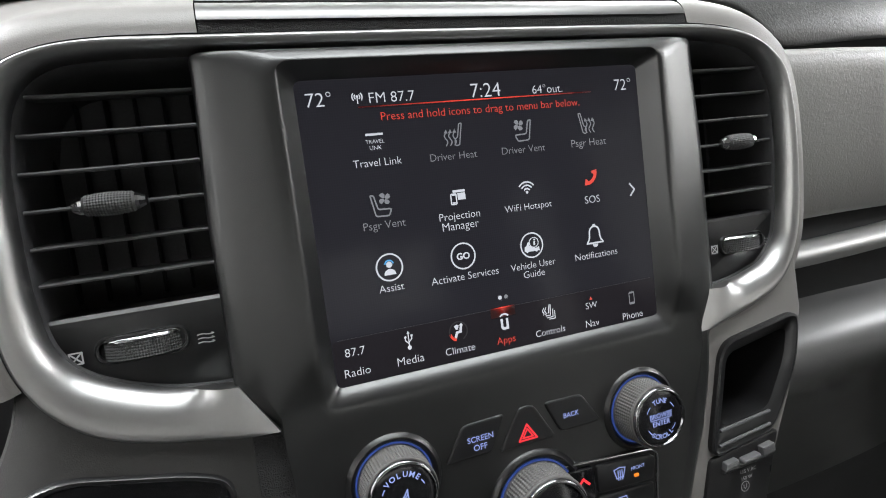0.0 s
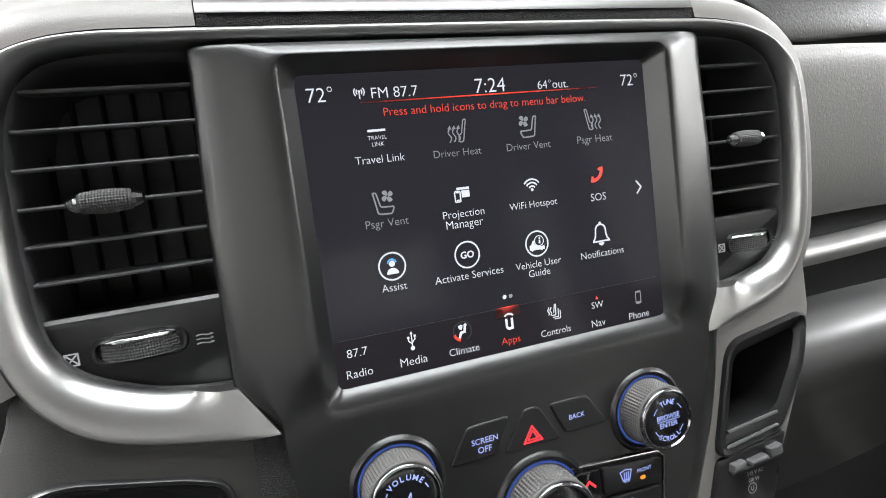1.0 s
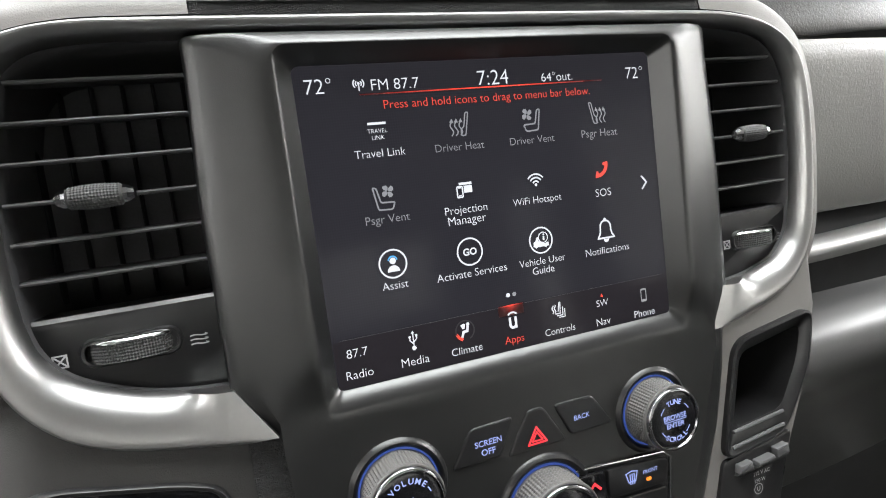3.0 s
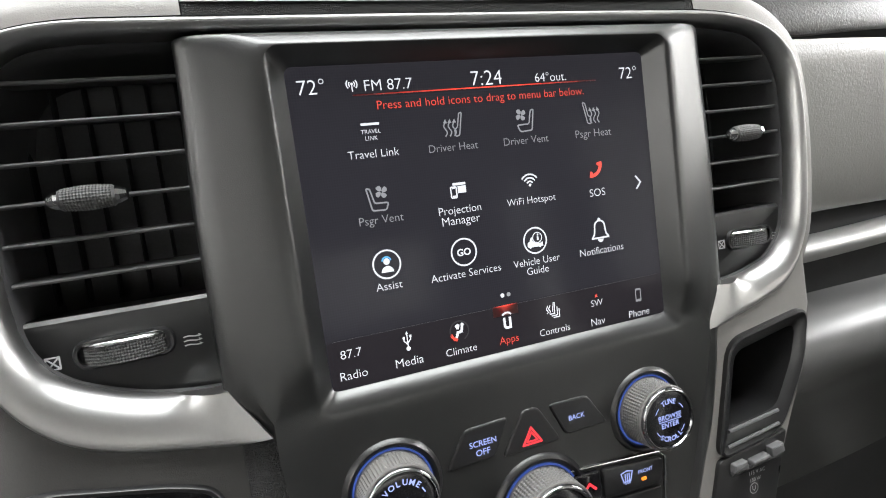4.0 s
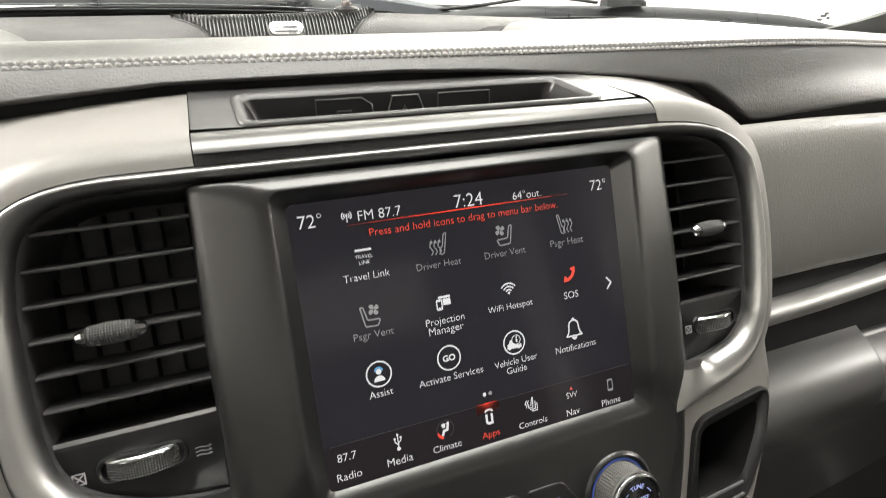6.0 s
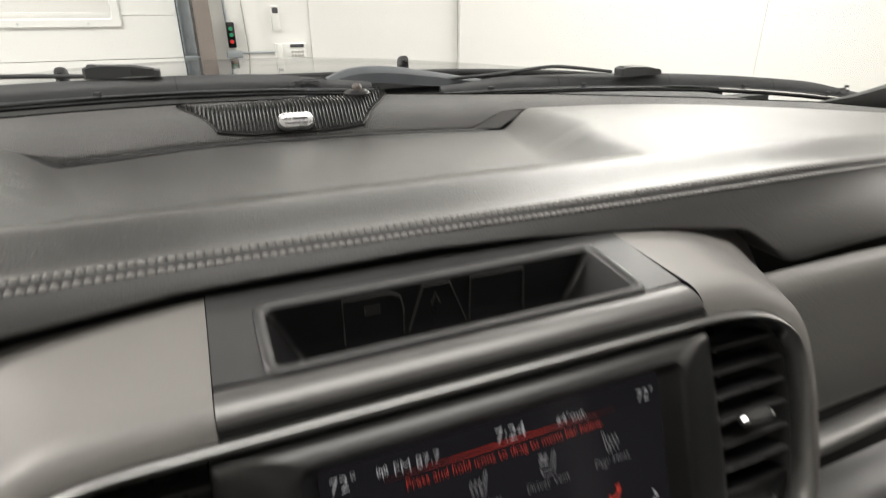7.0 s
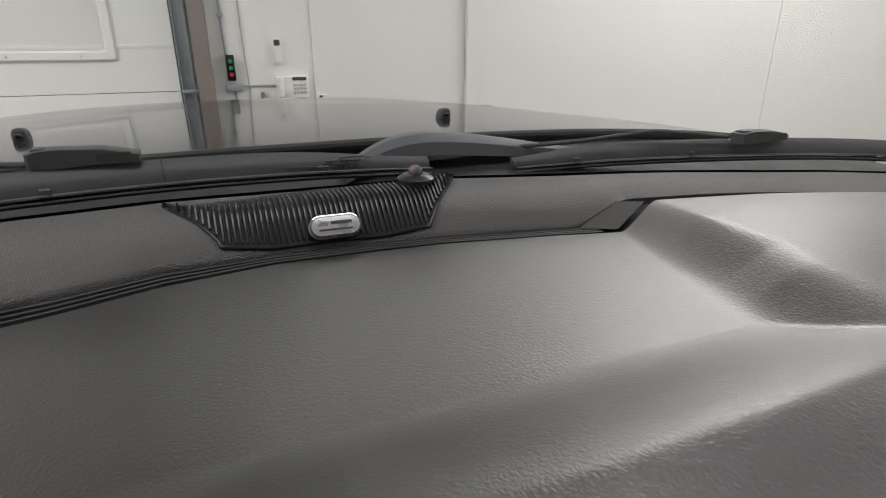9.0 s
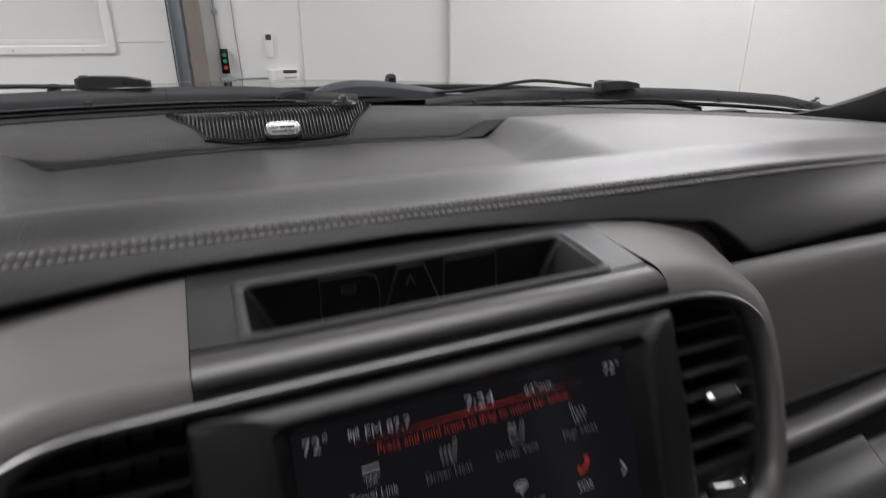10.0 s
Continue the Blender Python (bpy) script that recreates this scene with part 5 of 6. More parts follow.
icon(-0.0196, -0.0471, [closed(rounded_poly(mm((-3.5, -3.0), (-0.9, -3.0), (-0.9, 1.7), (-3.5, 1.7)), 0.0006)), mm((-2.7, 1.2), (-1.7, 1.2)), mm((-2.7, -2.3), (-1.7, -2.3))], 0.0006, UIWHITE, [mm((-2.4, 2.3), (3.7, 2.3), (3.7, 3.4), (-2.4, 3.4)), mm((-0.2, -1.2), (3.7, -1.2), (3.7, 1.9), (-0.2, 1.9))])
icon(0.016, -0.0489, [arc(0, 0, r, 40, 140, 10) for r in (0.0017, 0.0033, 0.0049)], 0.0007, UIWHITE, [arc(0, 0, 0.0007, 0, 360, 10)[:-1]])
handset = [p for r, a0, a1, n in ((0.0064, -100, 10, 14), (0.0034, 8, -8, 3), (0.0047, -14, -76, 10), (0.0034, -82, -98, 3)) for p in arc(-0.0032, 0.0032, r, a0, a1, n)]
icon(0.0530, -0.0462, [], 0.0019, UIRED, [handset])
icon(0.0767, -0.0545, [mm((-1.2, 3.0), (1.4, 0), (-1.2, -3.0))], 0.0009, UIWHITE)
for cu, cv in ((-0.0559, -0.0738), (-0.0206, -0.0742), (0.0154, -0.0745)):
    icon(cu, cv, [arc(0, 0, 0.0059, 0, 360, 36)], 0.0007, UIWHITE)
icon(-0.0559, -0.0738, [], 0.0007, UIWHITE, [arc(0, 0.0012, 0.0014, 0, 360, 16)[:-1], arc(0, -0.0034, 0.0027, 0, 180, 14, 0.0027)])
icon(-0.0559, -0.0738, [arc(0, 0.0012, 0.0019, 15, 165, 12)], 0.0006, UIBLUE)
part("text_line", moved(text_mesh("GO", 0.0066, bold=0.03), at_stack(-0.0206, -0.0742, 0.0004)), UIWHITE, display, smooth=0)
icon(0.0154, -0.0745, [arc(0.0012, 0.0012, 0.0024, 0, 360, 20)], 0.0004, UIWHITE, [mm((-4.0, -0.6), (-3.0, -0.2), (-2.2, 1.6), (-1.4, 1.6), (-1.4, 0.0), (0.0, -1.2), (2.2, -1.6), (3.8, -1.0), (4.0, -3.0), (3.0, -3.0), (2.4, -3.6), (1.4, -3.0), (-2.0, -3.0), (-2.8, -3.6), (-3.4, -3.0), (-4.2, -2.6))])
icon(0.0168, -0.0733, [], 0.0005, UIWHITE, [mm((-0.5, -1.3), (0.5, -1.3), (0.5, 0.5), (-0.3, 0.5)), arc(0.0002, 0.0013, 0.0005, 0, 360, 8)[:-1]])
bell = arc(0, 0.0016, 0.0029, 0, 180, 14) + mm((-3.1, -0.6), (-3.5, -2.2), (-4.3, -3.2), (-4.7, -3.9), (4.7, -3.9), (4.3, -3.2), (3.5, -2.2), (3.1, -0.6), (2.9, 1.6))
icon(0.0514, -0.0747, [bell], 0.0008, UIWHITE, [arc(0, -0.0045, 0.0016, 180, 360, 10), arc(0, 0.0049, 0.0009, 0, 360, 8)[:-1]])
icon(-0.0046, -0.0968, [], 0.0005, UIWHITE, [arc(0, 0, 0.0010, 0, 360, 14)[:-1]])
icon(-0.0014, -0.0968, [], 0.0005, UIGREY, [arc(0, 0, 0.0010, 0, 360, 14)[:-1]])
icon(-0.0600, 0.0003, [mm((0, -2.4), (0, 0.6)), *[[(s * x, y) for x, y in arc(0, 0.0004, r, -40, 40, 8)] for r in (0.0012, 0.0022) for s in (-1, 1)]], 0.0005, UIWHITE, [arc(0, 0.0005, 0.0006, 0, 360, 8)[:-1]])
icon(-0.0516, -0.1078, [mm((0, -3.0), (0, 3.4)), mm((0, -1.6), (-1.5, 0.0), (-1.5, 1.2)), mm((0, -1.0), (1.5, 0.6), (1.5, 1.6))], 0.0005, UIWHITE, [arc(0, -0.0034, 0.0010, 0, 360, 10)[:-1], mm((-0.7, 3.0), (0.7, 3.0), (0, 4.2)), mm((1.0, 1.4), (2.0, 1.4), (2.0, 2.4), (1.0, 2.4)), arc(-0.0015, 0.0015, 0.0006, 0, 360, 8)[:-1]])
icon(-0.0275, -0.1085, [mm((1.4, 1.6), (1.0, -0.4), (-0.8, -0.6), (-1.6, -2.6))], 0.0012, UIWHITE, [arc(0.0016, 0.0026, 0.0008, 0, 360, 10)[:-1], mm((-2.0, 2.6), (-0.6, 3.2), (0.4, 2.6), (-0.2, 0.8), (-1.2, 0.8))])
icon(-0.0275, -0.1085, [arc(0, 0, 0.0042, 200, 245, 8)], 0.0012, UIRED)
icon(-0.0275, -0.1085, [arc(0, 0, 0.0044, -60, 200, 20)], 0.0006, UIDIM)
icon(-0.0036, -0.1092, [mm((-1.5, 1.6), (-1.5, -1.4)) + [(x, y) for x, y in arc(-0.0001, -0.0014, 0.0014, 180, 300, 8)], mm((1.4, 1.6), (1.4, -2.8))], 0.0012, UIWHITE)
icon(-0.0036, -0.1088, [arc(0, 0.0010, 0.0028, 45, 135, 8)], 0.0008, UIWHITE)
icon(0.0206, -0.1085, [mm((0.6, 3.4), (-0.2, -0.6)), mm((1.2, 3.4), (0.8, -1.8), (-1.6, -1.8)), mm((2.4, 1.0), (2.2, -2.8), (-0.8, -2.8)), mm((3.4, 0.0), (3.3, -3.7), (0.2, -3.7)), *[[(x + 0.0004 * math.sin(t * 1.6), -0.0012 + 0.0007 * t) for t in span(0, 5, 7)] for x in (-0.003, -0.0018)]], 0.0005, UIWHITE)
icon(0.0454, -0.1062, [], 0.0005, UIRED, [mm((-0.9, -0.8), (0.9, -0.8), (0, 1.0))])
icon(0.0702, -0.1105, [closed(rounded_poly(mm((-1.5, -3.1), (1.5, -3.1), (1.5, 3.1), (-1.5, 3.1)), 0.0006))], 0.0005, UIGREY, [mm((-1.4, -3.0), (1.4, -3.0), (1.4, -2.1), (-1.4, -2.1)), mm((-1.4, 2.4), (1.4, 2.4), (1.4, 3.0), (-1.4, 3.0))])
# red line under the clock and red glow line over the lit menu item, stepped in strength
for k in range(12):
    f = 1 - abs((k - 5.5) / 6.0)
    me = material("display_red_line", (0.02, 0.0, 0.0), 0.3, emit=(1.0, 0.06, 0.03), emit_power=0.29 * f ** 1.2)
    part("red_line", moved(block(-0.060 + 0.0098 * k, -0.060 + 0.0098 * (k + 1), -0.0039, -0.0039 + 0.00045, 0.0001, 0.0003), STACK), me, display, smooth=0)
for k in range(16):
    f = 1 - abs((k - 7.5) / 8.0)
    for dv, hh, pw in ((0.0, 0.0005, 0.28), (-0.0010, 0.0010, 0.085), (-0.0018, 0.0008, 0.05), (-0.0026, 0.0008, 0.028), (-0.0034, 0.0008, 0.015), (-0.0042, 0.0008, 0.008)):
        me = material("display_red_glow", (0.02, 0.0, 0.0), 0.3, emit=(1.0, 0.06, 0.03), emit_power=pw * f ** (1.3 if dv == 0 else 2.2 - dv * 300))
        part("red_glow", moved(block(-0.0102 + 0.0008 * k, -0.0102 + 0.0008 * (k + 1), BAR_V + dv - 0.0003, BAR_V + dv + hh - 0.0003, 0.0001, 0.0002), STACK), me, display, smooth=0)

# ---- knobs and buttons ----
FACE_N = 0.0040


def knob(name, u, v, r, height, label):
    m = at_stack(u, v, FACE_N)
    body = part(name, moved(lathe([(r * 1.34, -0.004), (r * 1.32, -0.0003), (r * 1.26, 0.0014), (r * 1.18, 0.0024), (r * 1.10, 0.0018), (r * 1.06, 0.0004), (r * 1.05, -0.003)], 64), m), PANEL, unit, label, smooth=50)
    part("light_ring", moved(lathe([(r * 1.045, -0.001), (r * 1.045, 0.0012), (r * 1.00, 0.0012), (r * 0.985, -0.001)], 64), m), RINGBLUE, body, "blue lit ring")
    rows = 16
    prof = [(r * 0.985, 0.0005)] + [(r * (0.985 - 0.035 * k / rows), 0.0015 + (height - 0.0015) * k / rows) for k in range(rows + 1)] + [(r * 0.93, height + 0.0008), (r * 0.88, height + 0.001)]
    seg = 128
    loops = []
    for k, (rr, z) in enumerate(prof):
        loops.append([Vector(((rr - (0.0008 if (i % 2 or k % 2) and 0 < k < rows + 1 else 0)) * math.cos(2 * math.pi * i / seg), (rr - (0.0008 if (i % 2 or k % 2) and 0 < k < rows + 1 else 0)) * math.sin(2 * math.pi * i / seg), z)) for i in range(seg)])
    part("grip", moved(loft(loops, cap_first=True, cap_last=True), m), GRIP, body, "grey knurled rubber grip", smooth=20)
    part("chrome_ring", moved(lathe([(r * 0.90, height), (r * 0.90, height + 0.0022), (r * 0.87, height + 0.0030), (r * 0.82, height + 0.0030), (r * 0.79, height + 0.0020)], 64), m), DARKCHROME, body, "dark chrome ring", smooth=60)
    part("face", moved(lathe([(r * 0.80, height), (r * 0.80, height + 0.0021), (r * 0.70, height + 0.0026), (0.0, height + 0.0028)], 48), m), GLOSS, body, "gloss black face", smooth=60)
    return body, m @ Matrix.Translation((0, 0, height + 0.0031))


def arc_text(body, word, m, r, a0, size, mat):
    """Letters set one by one round a circle; a0 is the middle angle."""
    step = (19 if len(word) == 6 and a0 > 0 else 14.5) * 0.009 / r
    n = len(word)
    for k, ch in enumerate(word):
        up = a0 > 0
        a = a0 + (-(k - (n - 1) / 2) if up else (k - (n - 1) / 2)) * step
        mt = m @ Matrix.Translation((r * math.cos(radians(a)), r * math.sin(radians(a)), 0)) @ Matrix.Rotation(radians(a - 90 if up else a + 90), 4, "Z")
        part("letter", moved(text_mesh(ch, height=size, bold=0.02), mt), mat, body, smooth=0)


vol, vm = knob("volume_knob", -0.0675, -0.1678, 0.0170, 0.0135, "")
arc_text(vol, "VOLUME", vm, 0.0100, 90, 0.0025, LITBLUE)
for a in (28, 152):
    part("mark", moved(ribbon([arc(0, 0, 0.0098, a - 6, a + 6, 6)], 0.0005), vm), LITBLUE, vol, smooth=0)
part("mark", moved(ribbon([[(-0.0015, -0.002), (0.0015, 0.001)], [(-0.003, 0.0), (-0.0005, 0.0), (0.0015, 0.003), (0.0015, -0.003), (-0.0005, -0.001)]], 0.0006), vm), LITBLUE, vol, smooth=0)
tune, tm = knob("tune_knob", 0.0655, -0.1680, 0.0170, 0.0135, "")
part("text_line", moved(text_mesh("BROWSE", 0.0135, bold=0.015), tm @ Matrix.Translation((0, 0.0018, 0))), LITBLUE, tune, smooth=0)
part("text_line", moved(text_mesh("ENTER", 0.0105, bold=0.015), tm @ Matrix.Translation((0, -0.0021, 0))), LITBLUE, tune, smooth=0)
part("mark", moved(ribbon([mm((-6.6, -0.1), (6.6, -0.1))], 0.0004), tm), LITBLUE, tune, smooth=0)
arc_text(tune, "TUNE", tm, 0.0092, 90, 0.0025, LITBLUE)
arc_text(tune, "SCROLL", tm, 0.0092, -90, 0.0025, LITBLUE)
for a in (38, 142, 218, 322):
    part("mark", moved(ribbon([arc(0, 0, 0.0092, a - 10, a + 10, 6)], 0.0004), tm), LITBLUE, tune, smooth=0)
temp, pm = knob("temperature_knob", 0.0012, -0.1985, 0.0198, 0.0155, "")
part("mark", moved(ribbon([], 0.0005, [arc(-0.004, 0.004, 0.0025, 0, 360, 16)[:-1], mm((0, 1), (6, 1), (6, 5), (0, 5))]), pm), LITBLUE, temp, smooth=0)


def button(name, poly, r=0.0030, lift=0.0015, mat=None):
    lp = rounded_poly([(u, v + 0.0011) for u, v in poly], r)
    part("gap", moved(loft([shrink(lp, -0.0007, FACE_N - 0.0003)], cap_last=True), STACK), DEEP, unit, smooth=0)
    return part(name, moved(slab(lp, FACE_N - 0.004, FACE_N + lift, 0.0010), STACK), mat or PANEL, unit, smooth=14)


scr = button("screen_off_button", [(-0.0440, -0.1690), (-0.0330, -0.1525), (-0.0110, -0.1520), (-0.0195, -0.1690)])
part("text_line", moved(text_mesh("SCREEN", 0.0132, bold=0.012), at_stack(-0.0252, -0.1590, FACE_N + 0.0017)), LITBLUE, scr, smooth=0)
part("text_line", moved(text_mesh("OFF", 0.0070, bold=0.012), at_stack(-0.0256, -0.1632, FACE_N + 0.0017)), LITBLUE, scr, smooth=0)
haz = button("hazard_button", [(-0.0165, -0.1705), (-0.0040, -0.1512), (0.0040, -0.1512), (0.0150, -0.1705)])
part("triangle", moved(ribbon([mm((-4.8, -3.4), (4.8, -3.4), (0, 4.2), (-4.8, -3.4))], 0.0009), at_stack(-0.0008, -0.1630, FACE_N + 0.0017)), LITRED, haz, "red lit outlined triangle", smooth=0)
part("triangle", moved(ribbon([mm((-2.7, -2.2), (2.7, -2.2), (0, 1.9), (-2.7, -2.2))], 0.0007), at_stack(-0.0008, -0.1630, FACE_N + 0.0017)), LITRED, haz, smooth=0)
bck = button("back_button", [(0.0175, -0.1690), (0.0095, -0.1520), (0.0310, -0.1525), (0.0415, -0.1690)])
part("text_line", moved(text_mesh("BACK", 0.0088, bold=0.012), at_stack(0.0240, -0.1600, FACE_N + 0.0017)), LITBLUE, bck, smooth=0)
# climate buttons below, partly out of view
clim = button("climate_panel", [(0.0170, -0.260), (0.0170, -0.1865), (0.0690, -0.1915), (0.0730, -0.1945), (0.0690, -0.260)], 0.003, 0.0008)
part("chrome_edge", moved(tube([(0.0175, -0.1860, FACE_N + 0.0012), (0.0690, -0.1910, FACE_N + 0.0012), (0.0735, -0.1945, FACE_N + 0.0010), (0.0715, -0.2150, FACE_N + 0.0010), (0.0690, -0.26, FACE_N + 0.0010)], 0.0007, 8), STACK), CHROME, clim)
for nm, poly in (("rocker", [(0.0185, -0.2120), (0.0185, -0.1885), (0.0330, -0.1895), (0.0330, -0.2120)]), ("front_defrost_button", [(0.0345, -0.2050), (0.0345, -0.1900), (0.0680, -0.1932), (0.0712, -0.1955), (0.0690, -0.2068)]), ("rear_defrost_button", [(0.0345, -0.2240), (0.0345, -0.2065), (0.0690, -0.2085), (0.0675, -0.2250)])):
    part(nm, moved(slab(rounded_poly(poly, 0.002), FACE_N, FACE_N + 0.0026, 0.0008), STACK), GLOSS if nm == "rocker" else PANEL, clim)
part("arrow", moved(ribbon([mm((-3.2, -1.6), (0, 1.6), (3.2, -1.6))], 0.0013), at_stack(0.0262, -0.1960, FACE_N + 0.0030)), LITRED, clim, "red lit arrow", smooth=0)
part("text_line", moved(text_mesh("FRONT", 0.0088, bold=0.01), at_stack(0.0592, -0.1972, FACE_N + 0.0030)), LITBLUE, clim, smooth=0)
part("symbol", moved(ribbon([mm((-3.4, 2.4), (0, 3.2), (3.4, 2.4), (2.0, -2.4), (0, -2.0), (-2.0, -2.4), (-3.4, 2.4)), mm((-1.0, 1.6), (-1.0, -3.4)), mm((0.2, 1.6), (0.2, -3.4)), mm((1.4, 1.6), (1.4, -3.4))], 0.0006), at_stack(0.0478, -0.1975, FACE_N + 0.0030)), LITBLUE, clim, smooth=0)
part("lamp", moved(slab(rrect(-0.0015, 0.0015, -0.0009, 0.0009, 0.0008), 0, 0.0006, 0.0003), at_stack(0.0580, -0.2014, FACE_N + 0.0026)), LITAMBER, clim, "amber indicator lamp")
part("symbol", moved(ribbon([mm((-3.4, -2.2), (3.4, -2.2), (2.8, 2.2), (-2.8, 2.2), (-3.4, -2.2))], 0.0006), at_stack(0.0478, -0.2125, FACE_N + 0.0030)), LITBLUE, clim, smooth=0)


# ---- air vents ----
def air_vent(sgn, inner_edge, drop, knob_u, knob_v, wheel_u, wheel_v, label):
    vent = thing("air_vent", tuple(STACK @ Vector((sgn * 0.156, -0.05, -0.03))), label, "air vent", "dash air vents")
    inner = [p for p in indexed_curve(inner_edge, 4) if p.x > 0.122]
    edge = [Vector((sgn * p.x, p.y, 0)) for p in inner] + [Vector((sgn * 0.1165, 0.0222, 0)), Vector((sgn * 0.1165, inner[0].y, 0))]
    part("housing", moved(loft([shrink(edge, -0.0012, -0.0080), shrink(edge, 0.0008, -0.0105), shrink(edge, 0.0014, -0.024), shrink(edge, 0.004, -0.055)], cap_last=True), STACK), VENT, vent, "black housing", smooth=40)

    def clip_u(v):
        """Where the rounded surround ends at a height."""
        best = max((p for p in inner), key=lambda p: -abs(p.y - v) + (p.x * 0.2))
        return best.x

    for v in (0.0096 - drop, -0.0045 - drop, -0.0186 - drop, -0.0328 - drop, -0.0470 - drop, -0.0610 - drop):
        reach = clip_u(v) - 0.0016
        u0, u1 = sorted((sgn * 0.1205, sgn * reach))
        prof = ((-0.0115, 0.00075), (-0.0102, 0.0010), (-0.013, 0.0009), (-0.026, 0.0004), (-0.026, -0.0004), (-0.013, -0.0008), (-0.0108, -0.0006))
        part("vane", moved(loft([[Vector((u, v + b - 0.10 * (a + 0.011), a)) for a, b in prof] for u in (u0, u1)], cap_first=True, cap_last=True), STACK), VENT, vent)
        part("vane_edge", moved(tube([(u0, v + 0.0003, -0.0108), (u1, v + 0.0003, -0.0108)], 0.00075, 8), STACK), VANEEDGE, vent)
    for k in range(6):
        u = sgn * (0.1275 + 0.0118 * k)
        # darker than the vanes: the shade deep in the vent is in this colour
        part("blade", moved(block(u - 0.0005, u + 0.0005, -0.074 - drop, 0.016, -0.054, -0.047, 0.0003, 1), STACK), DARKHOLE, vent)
    # lower face with the thumb wheel
    pts = [Vector((sgn * p.x, p.y, 0)) for p in inner if p.y < -0.0755 - drop]
    pts = [Vector((sgn * 0.1195, inner[0].y, 0))] + pts + [Vector((pts[-1].x, -0.0755 - drop, 0)), Vector((sgn * 0.1195, -0.0755 - drop, 0))]
    part("face_plate", moved(loft([shrink(pts, -0.001, -0.030), shrink(pts, -0.001, -0.0125), shrink(pts, 0.0006, -0.0112)], cap_last=True), STACK), PANEL, vent, "black lower face plate", smooth=40)
    part("wheel_rim", moved(loft([shrink(rrect(wheel_u - 0.0165, wheel_u + 0.0165, wheel_v - 0.0048, wheel_v + 0.0048, 0.0042), d, n) for d, n in ((-0.0010, -0.0113), (-0.0002, -0.0096), (0.0008, -0.0098), (0.0012, -0.0125))]), STACK), PANEL, vent, smooth=50)
    wm = at_stack(wheel_u, wheel_v, -0.0235) @ Matrix.Rotation(radians(-90), 4, "X")
    knurl = [Vector((r, 0, z)) for r, z in [(0.0165, -0.0046), (0.0184, -0.0042)] + [(0.0189, -0.0040 + 0.0070 * k / 12) for k in range(13)] + [(0.0184, 0.0032)]]
    part("thumb_wheel", moved(loft([[Vector(((c.x - (0.0005 if (i % 2 or j % 2) and 1 < j < 15 else 0.0)) * math.cos(2 * math.pi * i / 220), (c.x - (0.0005 if (i % 2 or j % 2) and 1 < j < 15 else 0.0)) * math.sin(2 * math.pi * i / 220), c.z)) for i in range(220)] for j, c in enumerate(knurl)]), wm), SLIDER, vent, "black knurled thumb wheel", smooth=20)
    part("wheel_edge", moved(lathe([(0.0160, 0.0034), (0.0189, 0.0030), (0.0193, 0.0036), (0.0189, 0.0044), (0.0172, 0.0052), (0.0150, 0.0054)], 96), wm), CHROME, vent, "bright chrome edge", smooth=60)
    # symbols: a crossed box and three flow lines
    iu, iv = (wheel_u - 0.0238, wheel_v - 0.0008) if sgn < 0 else (wheel_u - 0.0207, wheel_v - 0.0012)
    sq = 0.0022 if sgn < 0 else 0.0021
    part("symbol", moved(ribbon([[(-sq, -sq), (sq, -sq), (sq, sq), (-sq, sq), (-sq, -sq)], [(-sq, -sq), (sq, sq)], [(-sq, sq), (sq, -sq)]], 0.0006), at_stack(iu, iv, -0.0108)), INK, vent, smooth=0)
    fu = wheel_u + (0.0232 if sgn < 0 else 0.0194)
    waves = [[(-0.0030 + 0.0060 * t, dv + 0.00022 * math.sin(t * 6.28)) for t in span(0, 1, 10)] for dv in (-0.0017, 0, 0.0017)]
    part("symbol", moved(ribbon(waves, 0.0005, [[(0.0023, dv - 0.0006), (0.0036, dv), (0.0023, dv + 0.0006)] for dv in (-0.0017, 0, 0.0017)]), at_stack(fu, wheel_v - 0.002, -0.0108)), INK, vent, smooth=0)
    # slider knob on a vane
    km = at_stack(knob_u, knob_v, -0.0045) @ Matrix.Rotation(radians(90), 4, "Y")
    L = 0.0128
    rows = [(0.0030, -L * 0.72), (0.0040, -L * 0.62)] + [(0.0041 + 0.0006 * math.sin(math.pi * k / 30), -L * 0.60 + L * 1.2 * k / 30) for k in range(31)] + [(0.0040, L * 0.62), (0.0030, L * 0.72)]
    dent = [[(0.0004 if (i % 2 or j % 2) and 1 < j < 33 else 0.0) for i in range(48)] for j in range(len(rows))]
    part("slider_grip", moved(loft([[Vector(((r - dent[j][i]) * math.cos(2 * math.pi * i / 48), (r - dent[j][i]) * math.sin(2 * math.pi * i / 48), z)) for i in range(48)] for j, (r, z) in enumerate(rows)], cap_first=True, cap_last=True), km), SLIDER, vent, "knurled slider grip", smooth=20)
    for s in (-1, 1):
        part("slider_tip", moved(lathe([(0.0034, s * L * 0.70), (0.0032, s * L * 0.80), (0.0020, s * L * 0.97), (0.0006, s * L * 1.02)], 10), km), CHROME, vent, "faceted chrome tip", smooth=10)
    part("slider_stem", moved(block(knob_u - 0.004, knob_u + 0.004, knob_v - 0.0016, knob_v + 0.0016, -0.014, -0.006, 0.0006, 1), STACK), VENT, vent)
    return vent


air_vent(-1, INNER, 0.0, -0.1595, -0.0326, -0.1580, -0.0897, "black dash air vent with slider knob and thumb wheel")
air_vent(1, INNER_P, 0.0040, 0.1560, -0.0362, 0.1600, -0.0949, "black dash air vent with slider knob and thumb wheel")

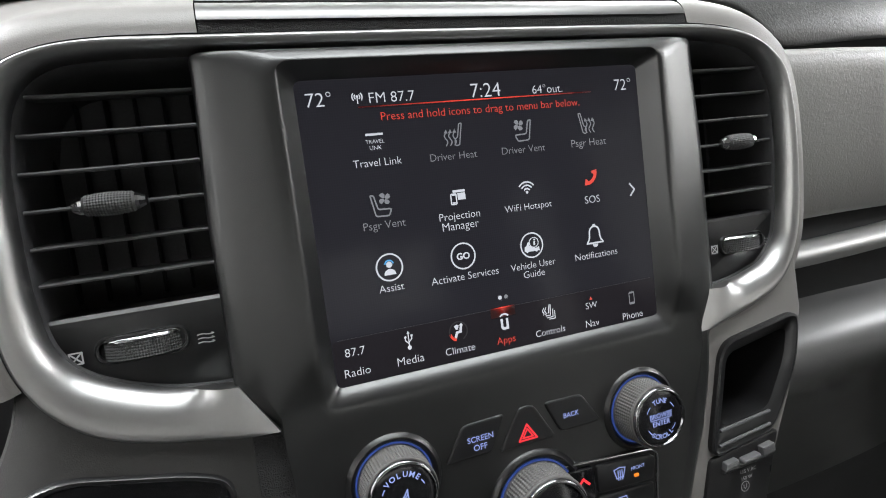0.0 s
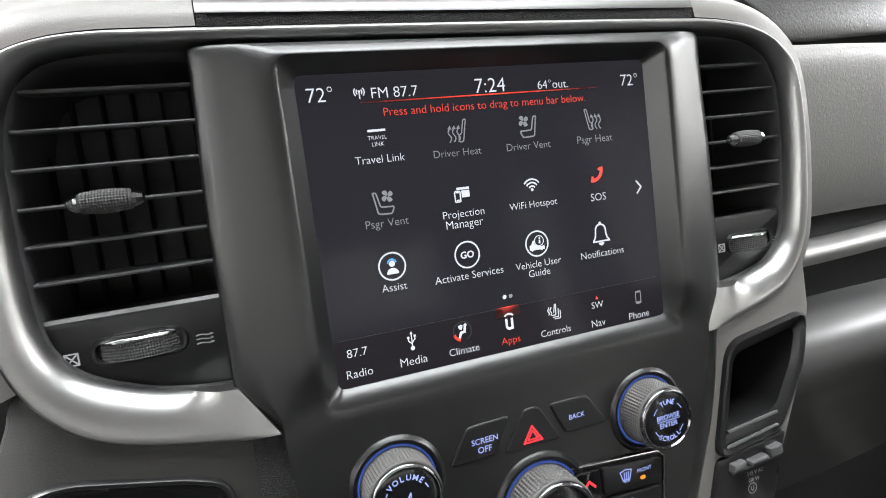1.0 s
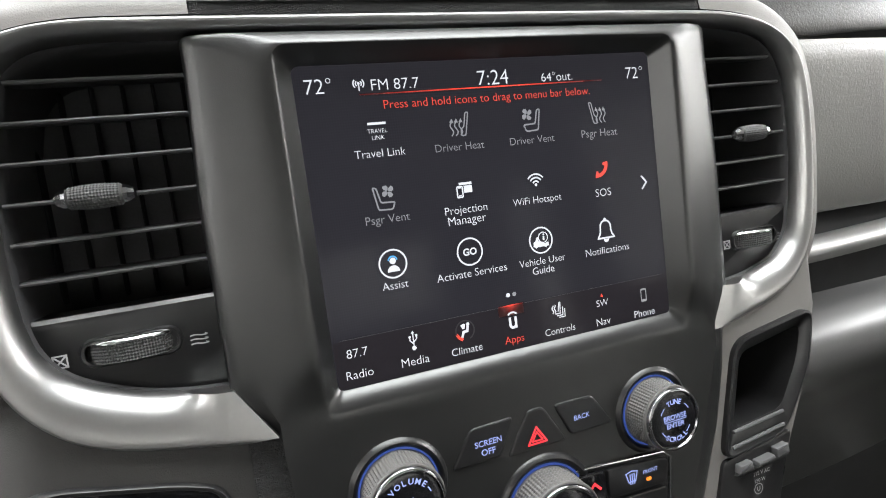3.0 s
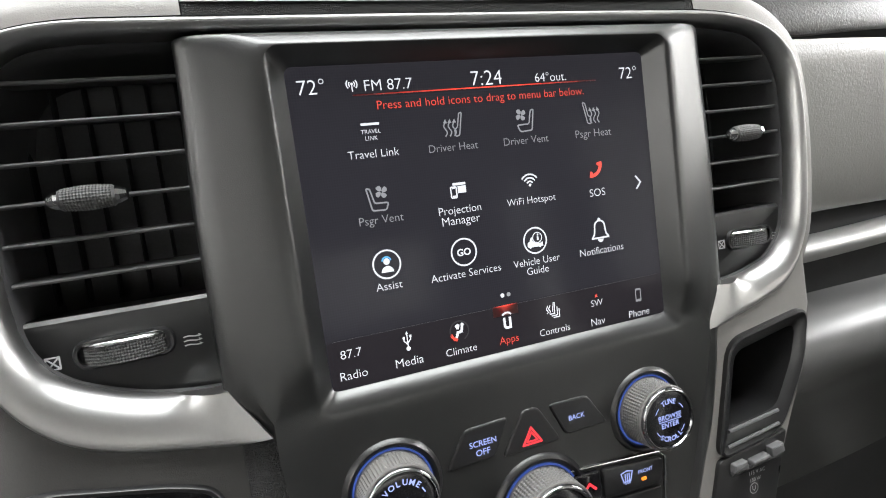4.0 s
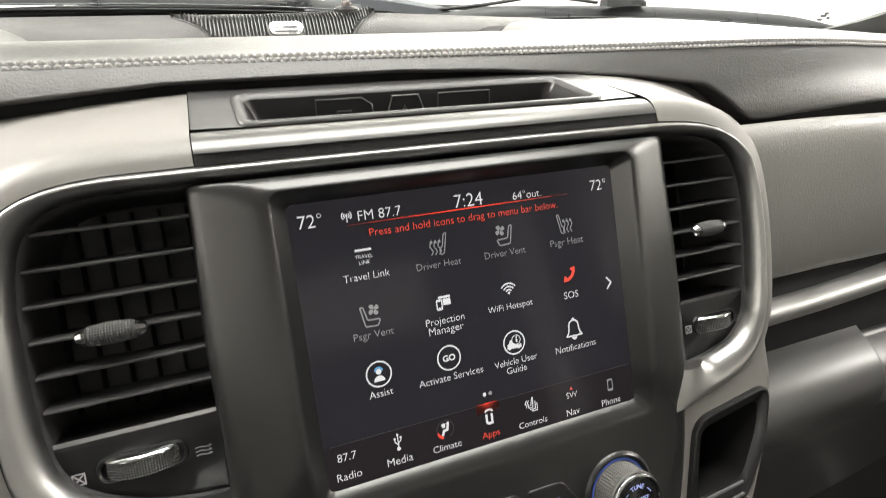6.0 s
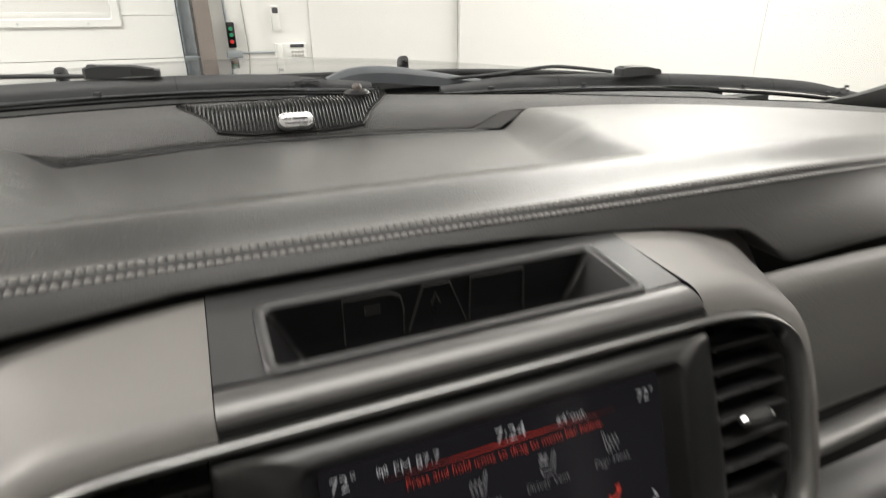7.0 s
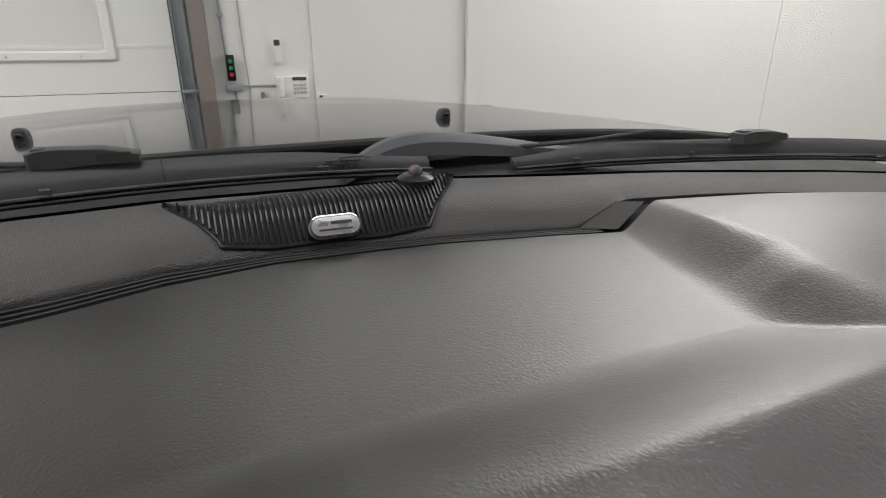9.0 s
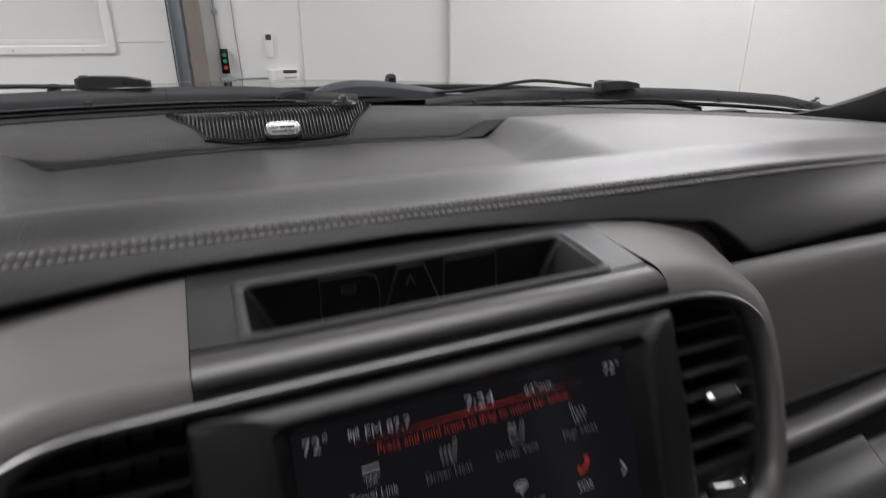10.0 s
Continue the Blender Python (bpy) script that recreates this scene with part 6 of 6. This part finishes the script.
# ---- pocket and power outlet on the passenger side of the stack ----
pocket = thing("storage_pocket", tuple(STACK @ Vector((0.15, -0.18, 0))), "black open storage pocket in the taupe panel", "storage pocket")
lp = rounded_poly(PK, 0.011, 6)
inn = [(0.1262, -0.1978), (0.1352, -0.1560), (0.1830, -0.1488), (0.1780, -0.1690), (0.1633, -0.1950)]
li = rounded_poly(inn, 0.007, 6)
part("frame", moved(loft([shrink(lp, -0.0004, -0.004), shrink(lp, 0, 0.0004), shrink(lp, 0.0016, 0.0010), shrink(lp, 0.004, -0.0006)] + [shrink(li, 0, -0.004)]), STACK), PANEL, pocket, "smooth black frame", smooth=50)
part("liner", moved(loft([shrink(li, 0, -0.004), shrink(li, 0.0005, -0.05), shrink(li, 0.002, -0.13)], cap_last=True), STACK), DARKHOLE, pocket, smooth=40)
for ra, rb in (((0.1215, -0.1970), (0.1590, -0.1942)), ((0.1200, -0.2058), (0.1590, -0.2021))):
    part("ridge", moved(tube([(*ra, 0.0008), (*rb, 0.0008)], 0.0010, 8), STACK), VANEEDGE, pocket)
outlet = thing("power_outlet", tuple(STACK @ Vector((0.14, -0.23, 0))), "black power outlet cover with a ridged latch and white print", "power outlet")
OC = rounded_poly([(0.0955, -0.280), (0.1140, -0.2128), (0.1660, -0.2072), (0.1430, -0.280)], 0.003, 4)
part("cover", moved(slab(OC, -0.004, 0.0002, 0.001), STACK), PANEL, outlet)
for pad in ([(0.1205, -0.2200), (0.1215, -0.2155), (0.1305, -0.2150), (0.1310, -0.2200)], [(0.1490, -0.2190), (0.1485, -0.2130), (0.1580, -0.2122), (0.1590, -0.2180)]):
    part("latch_pad", moved(slab(rounded_poly(pad, 0.0008, 3), 0.0, 0.0042, 0.0010), STACK), VANEEDGE, outlet)
part("latch", moved(slab(rounded_poly([(0.1200, -0.2222), (0.1210, -0.2195), (0.1595, -0.2178), (0.1590, -0.2205)], 0.0008, 3), 0.0, 0.0030, 0.0010), STACK), BEZEL, outlet)
part("latch_lip", moved(slab(rounded_poly([(0.1335, -0.2190), (0.1340, -0.2165), (0.1465, -0.2155), (0.1465, -0.2180)], 0.0008, 3), 0.0, 0.0050, 0.0010), STACK), VANEEDGE, outlet)
part("text_line", moved(text_mesh("115 V AC", 0.0120, bold=0.012), at_stack(0.1400, -0.2255, 0.0006)), INK, outlet, smooth=0)
part("text_line", moved(text_mesh("150 W", 0.0080, bold=0.012), at_stack(0.1385, -0.2297, 0.0006)), INK, outlet, smooth=0)
part("symbol", moved(ribbon([arc(0, 0, 0.0030, 0, 360, 24), mm((-1, 1.2), (-1, -0.4), (0, -1.4), (1, -0.4), (1, 1.2))], 0.0005), at_stack(0.1368, -0.2346, 0.0006)), INK, outlet, smooth=0)

# ---- pocket under the vent on the driver side ----
cubby = thing("storage_cubby", tuple(STACK @ Vector((-0.17, -0.17, 0))), "gloss black cubby with a rounded frame", "storage pocket")
CB = rounded_poly(CBP, 0.008, 5)
part("frame", moved(loft([shrink(CB, 0, -0.004), shrink(CB, 0, -0.0008), shrink(CB, 0.0008, 0.0002), shrink(CB, 0.0022, 0.0000), shrink(CB, 0.0034, -0.0025)]), STACK), PANEL, cubby, "black rounded frame", smooth=50)
part("lid", moved(loft([shrink(CB, 0.0034, -0.0025), shrink(CB, 0.010, -0.0035)], cap_last=True), STACK), GLOSS, cubby, "gloss black lid", smooth=50)

# ---- gear lever end beside the stack ----
lever = thing("gear_lever", tuple(STACK @ Vector((-0.215, -0.02, 0.03))), "silver rounded gear lever end", "gear lever")
part("knob", moved(loft([[Vector((-0.2000 + a * 0.0165 * s, -0.0165 + b * 0.0150 * s, 0.03 + n)) for a, b in [(math.cos(2 * math.pi * k / 32), math.sin(2 * math.pi * k / 32)) for k in range(32)]] for s, n in ((0.6, -0.006), (0.92, -0.005), (1.0, -0.001), (0.97, 0.002), (0.8, 0.0045), (0.4, 0.006))], cap_first=True, cap_last=True), STACK), SILVER, lever, smooth=60)
part("stalk", moved(tube([(-0.2085, -0.0135, 0.026), (-0.26, -0.02, 0.02), (-0.34, -0.03, 0.0)], 0.006), STACK), PANEL, lever)
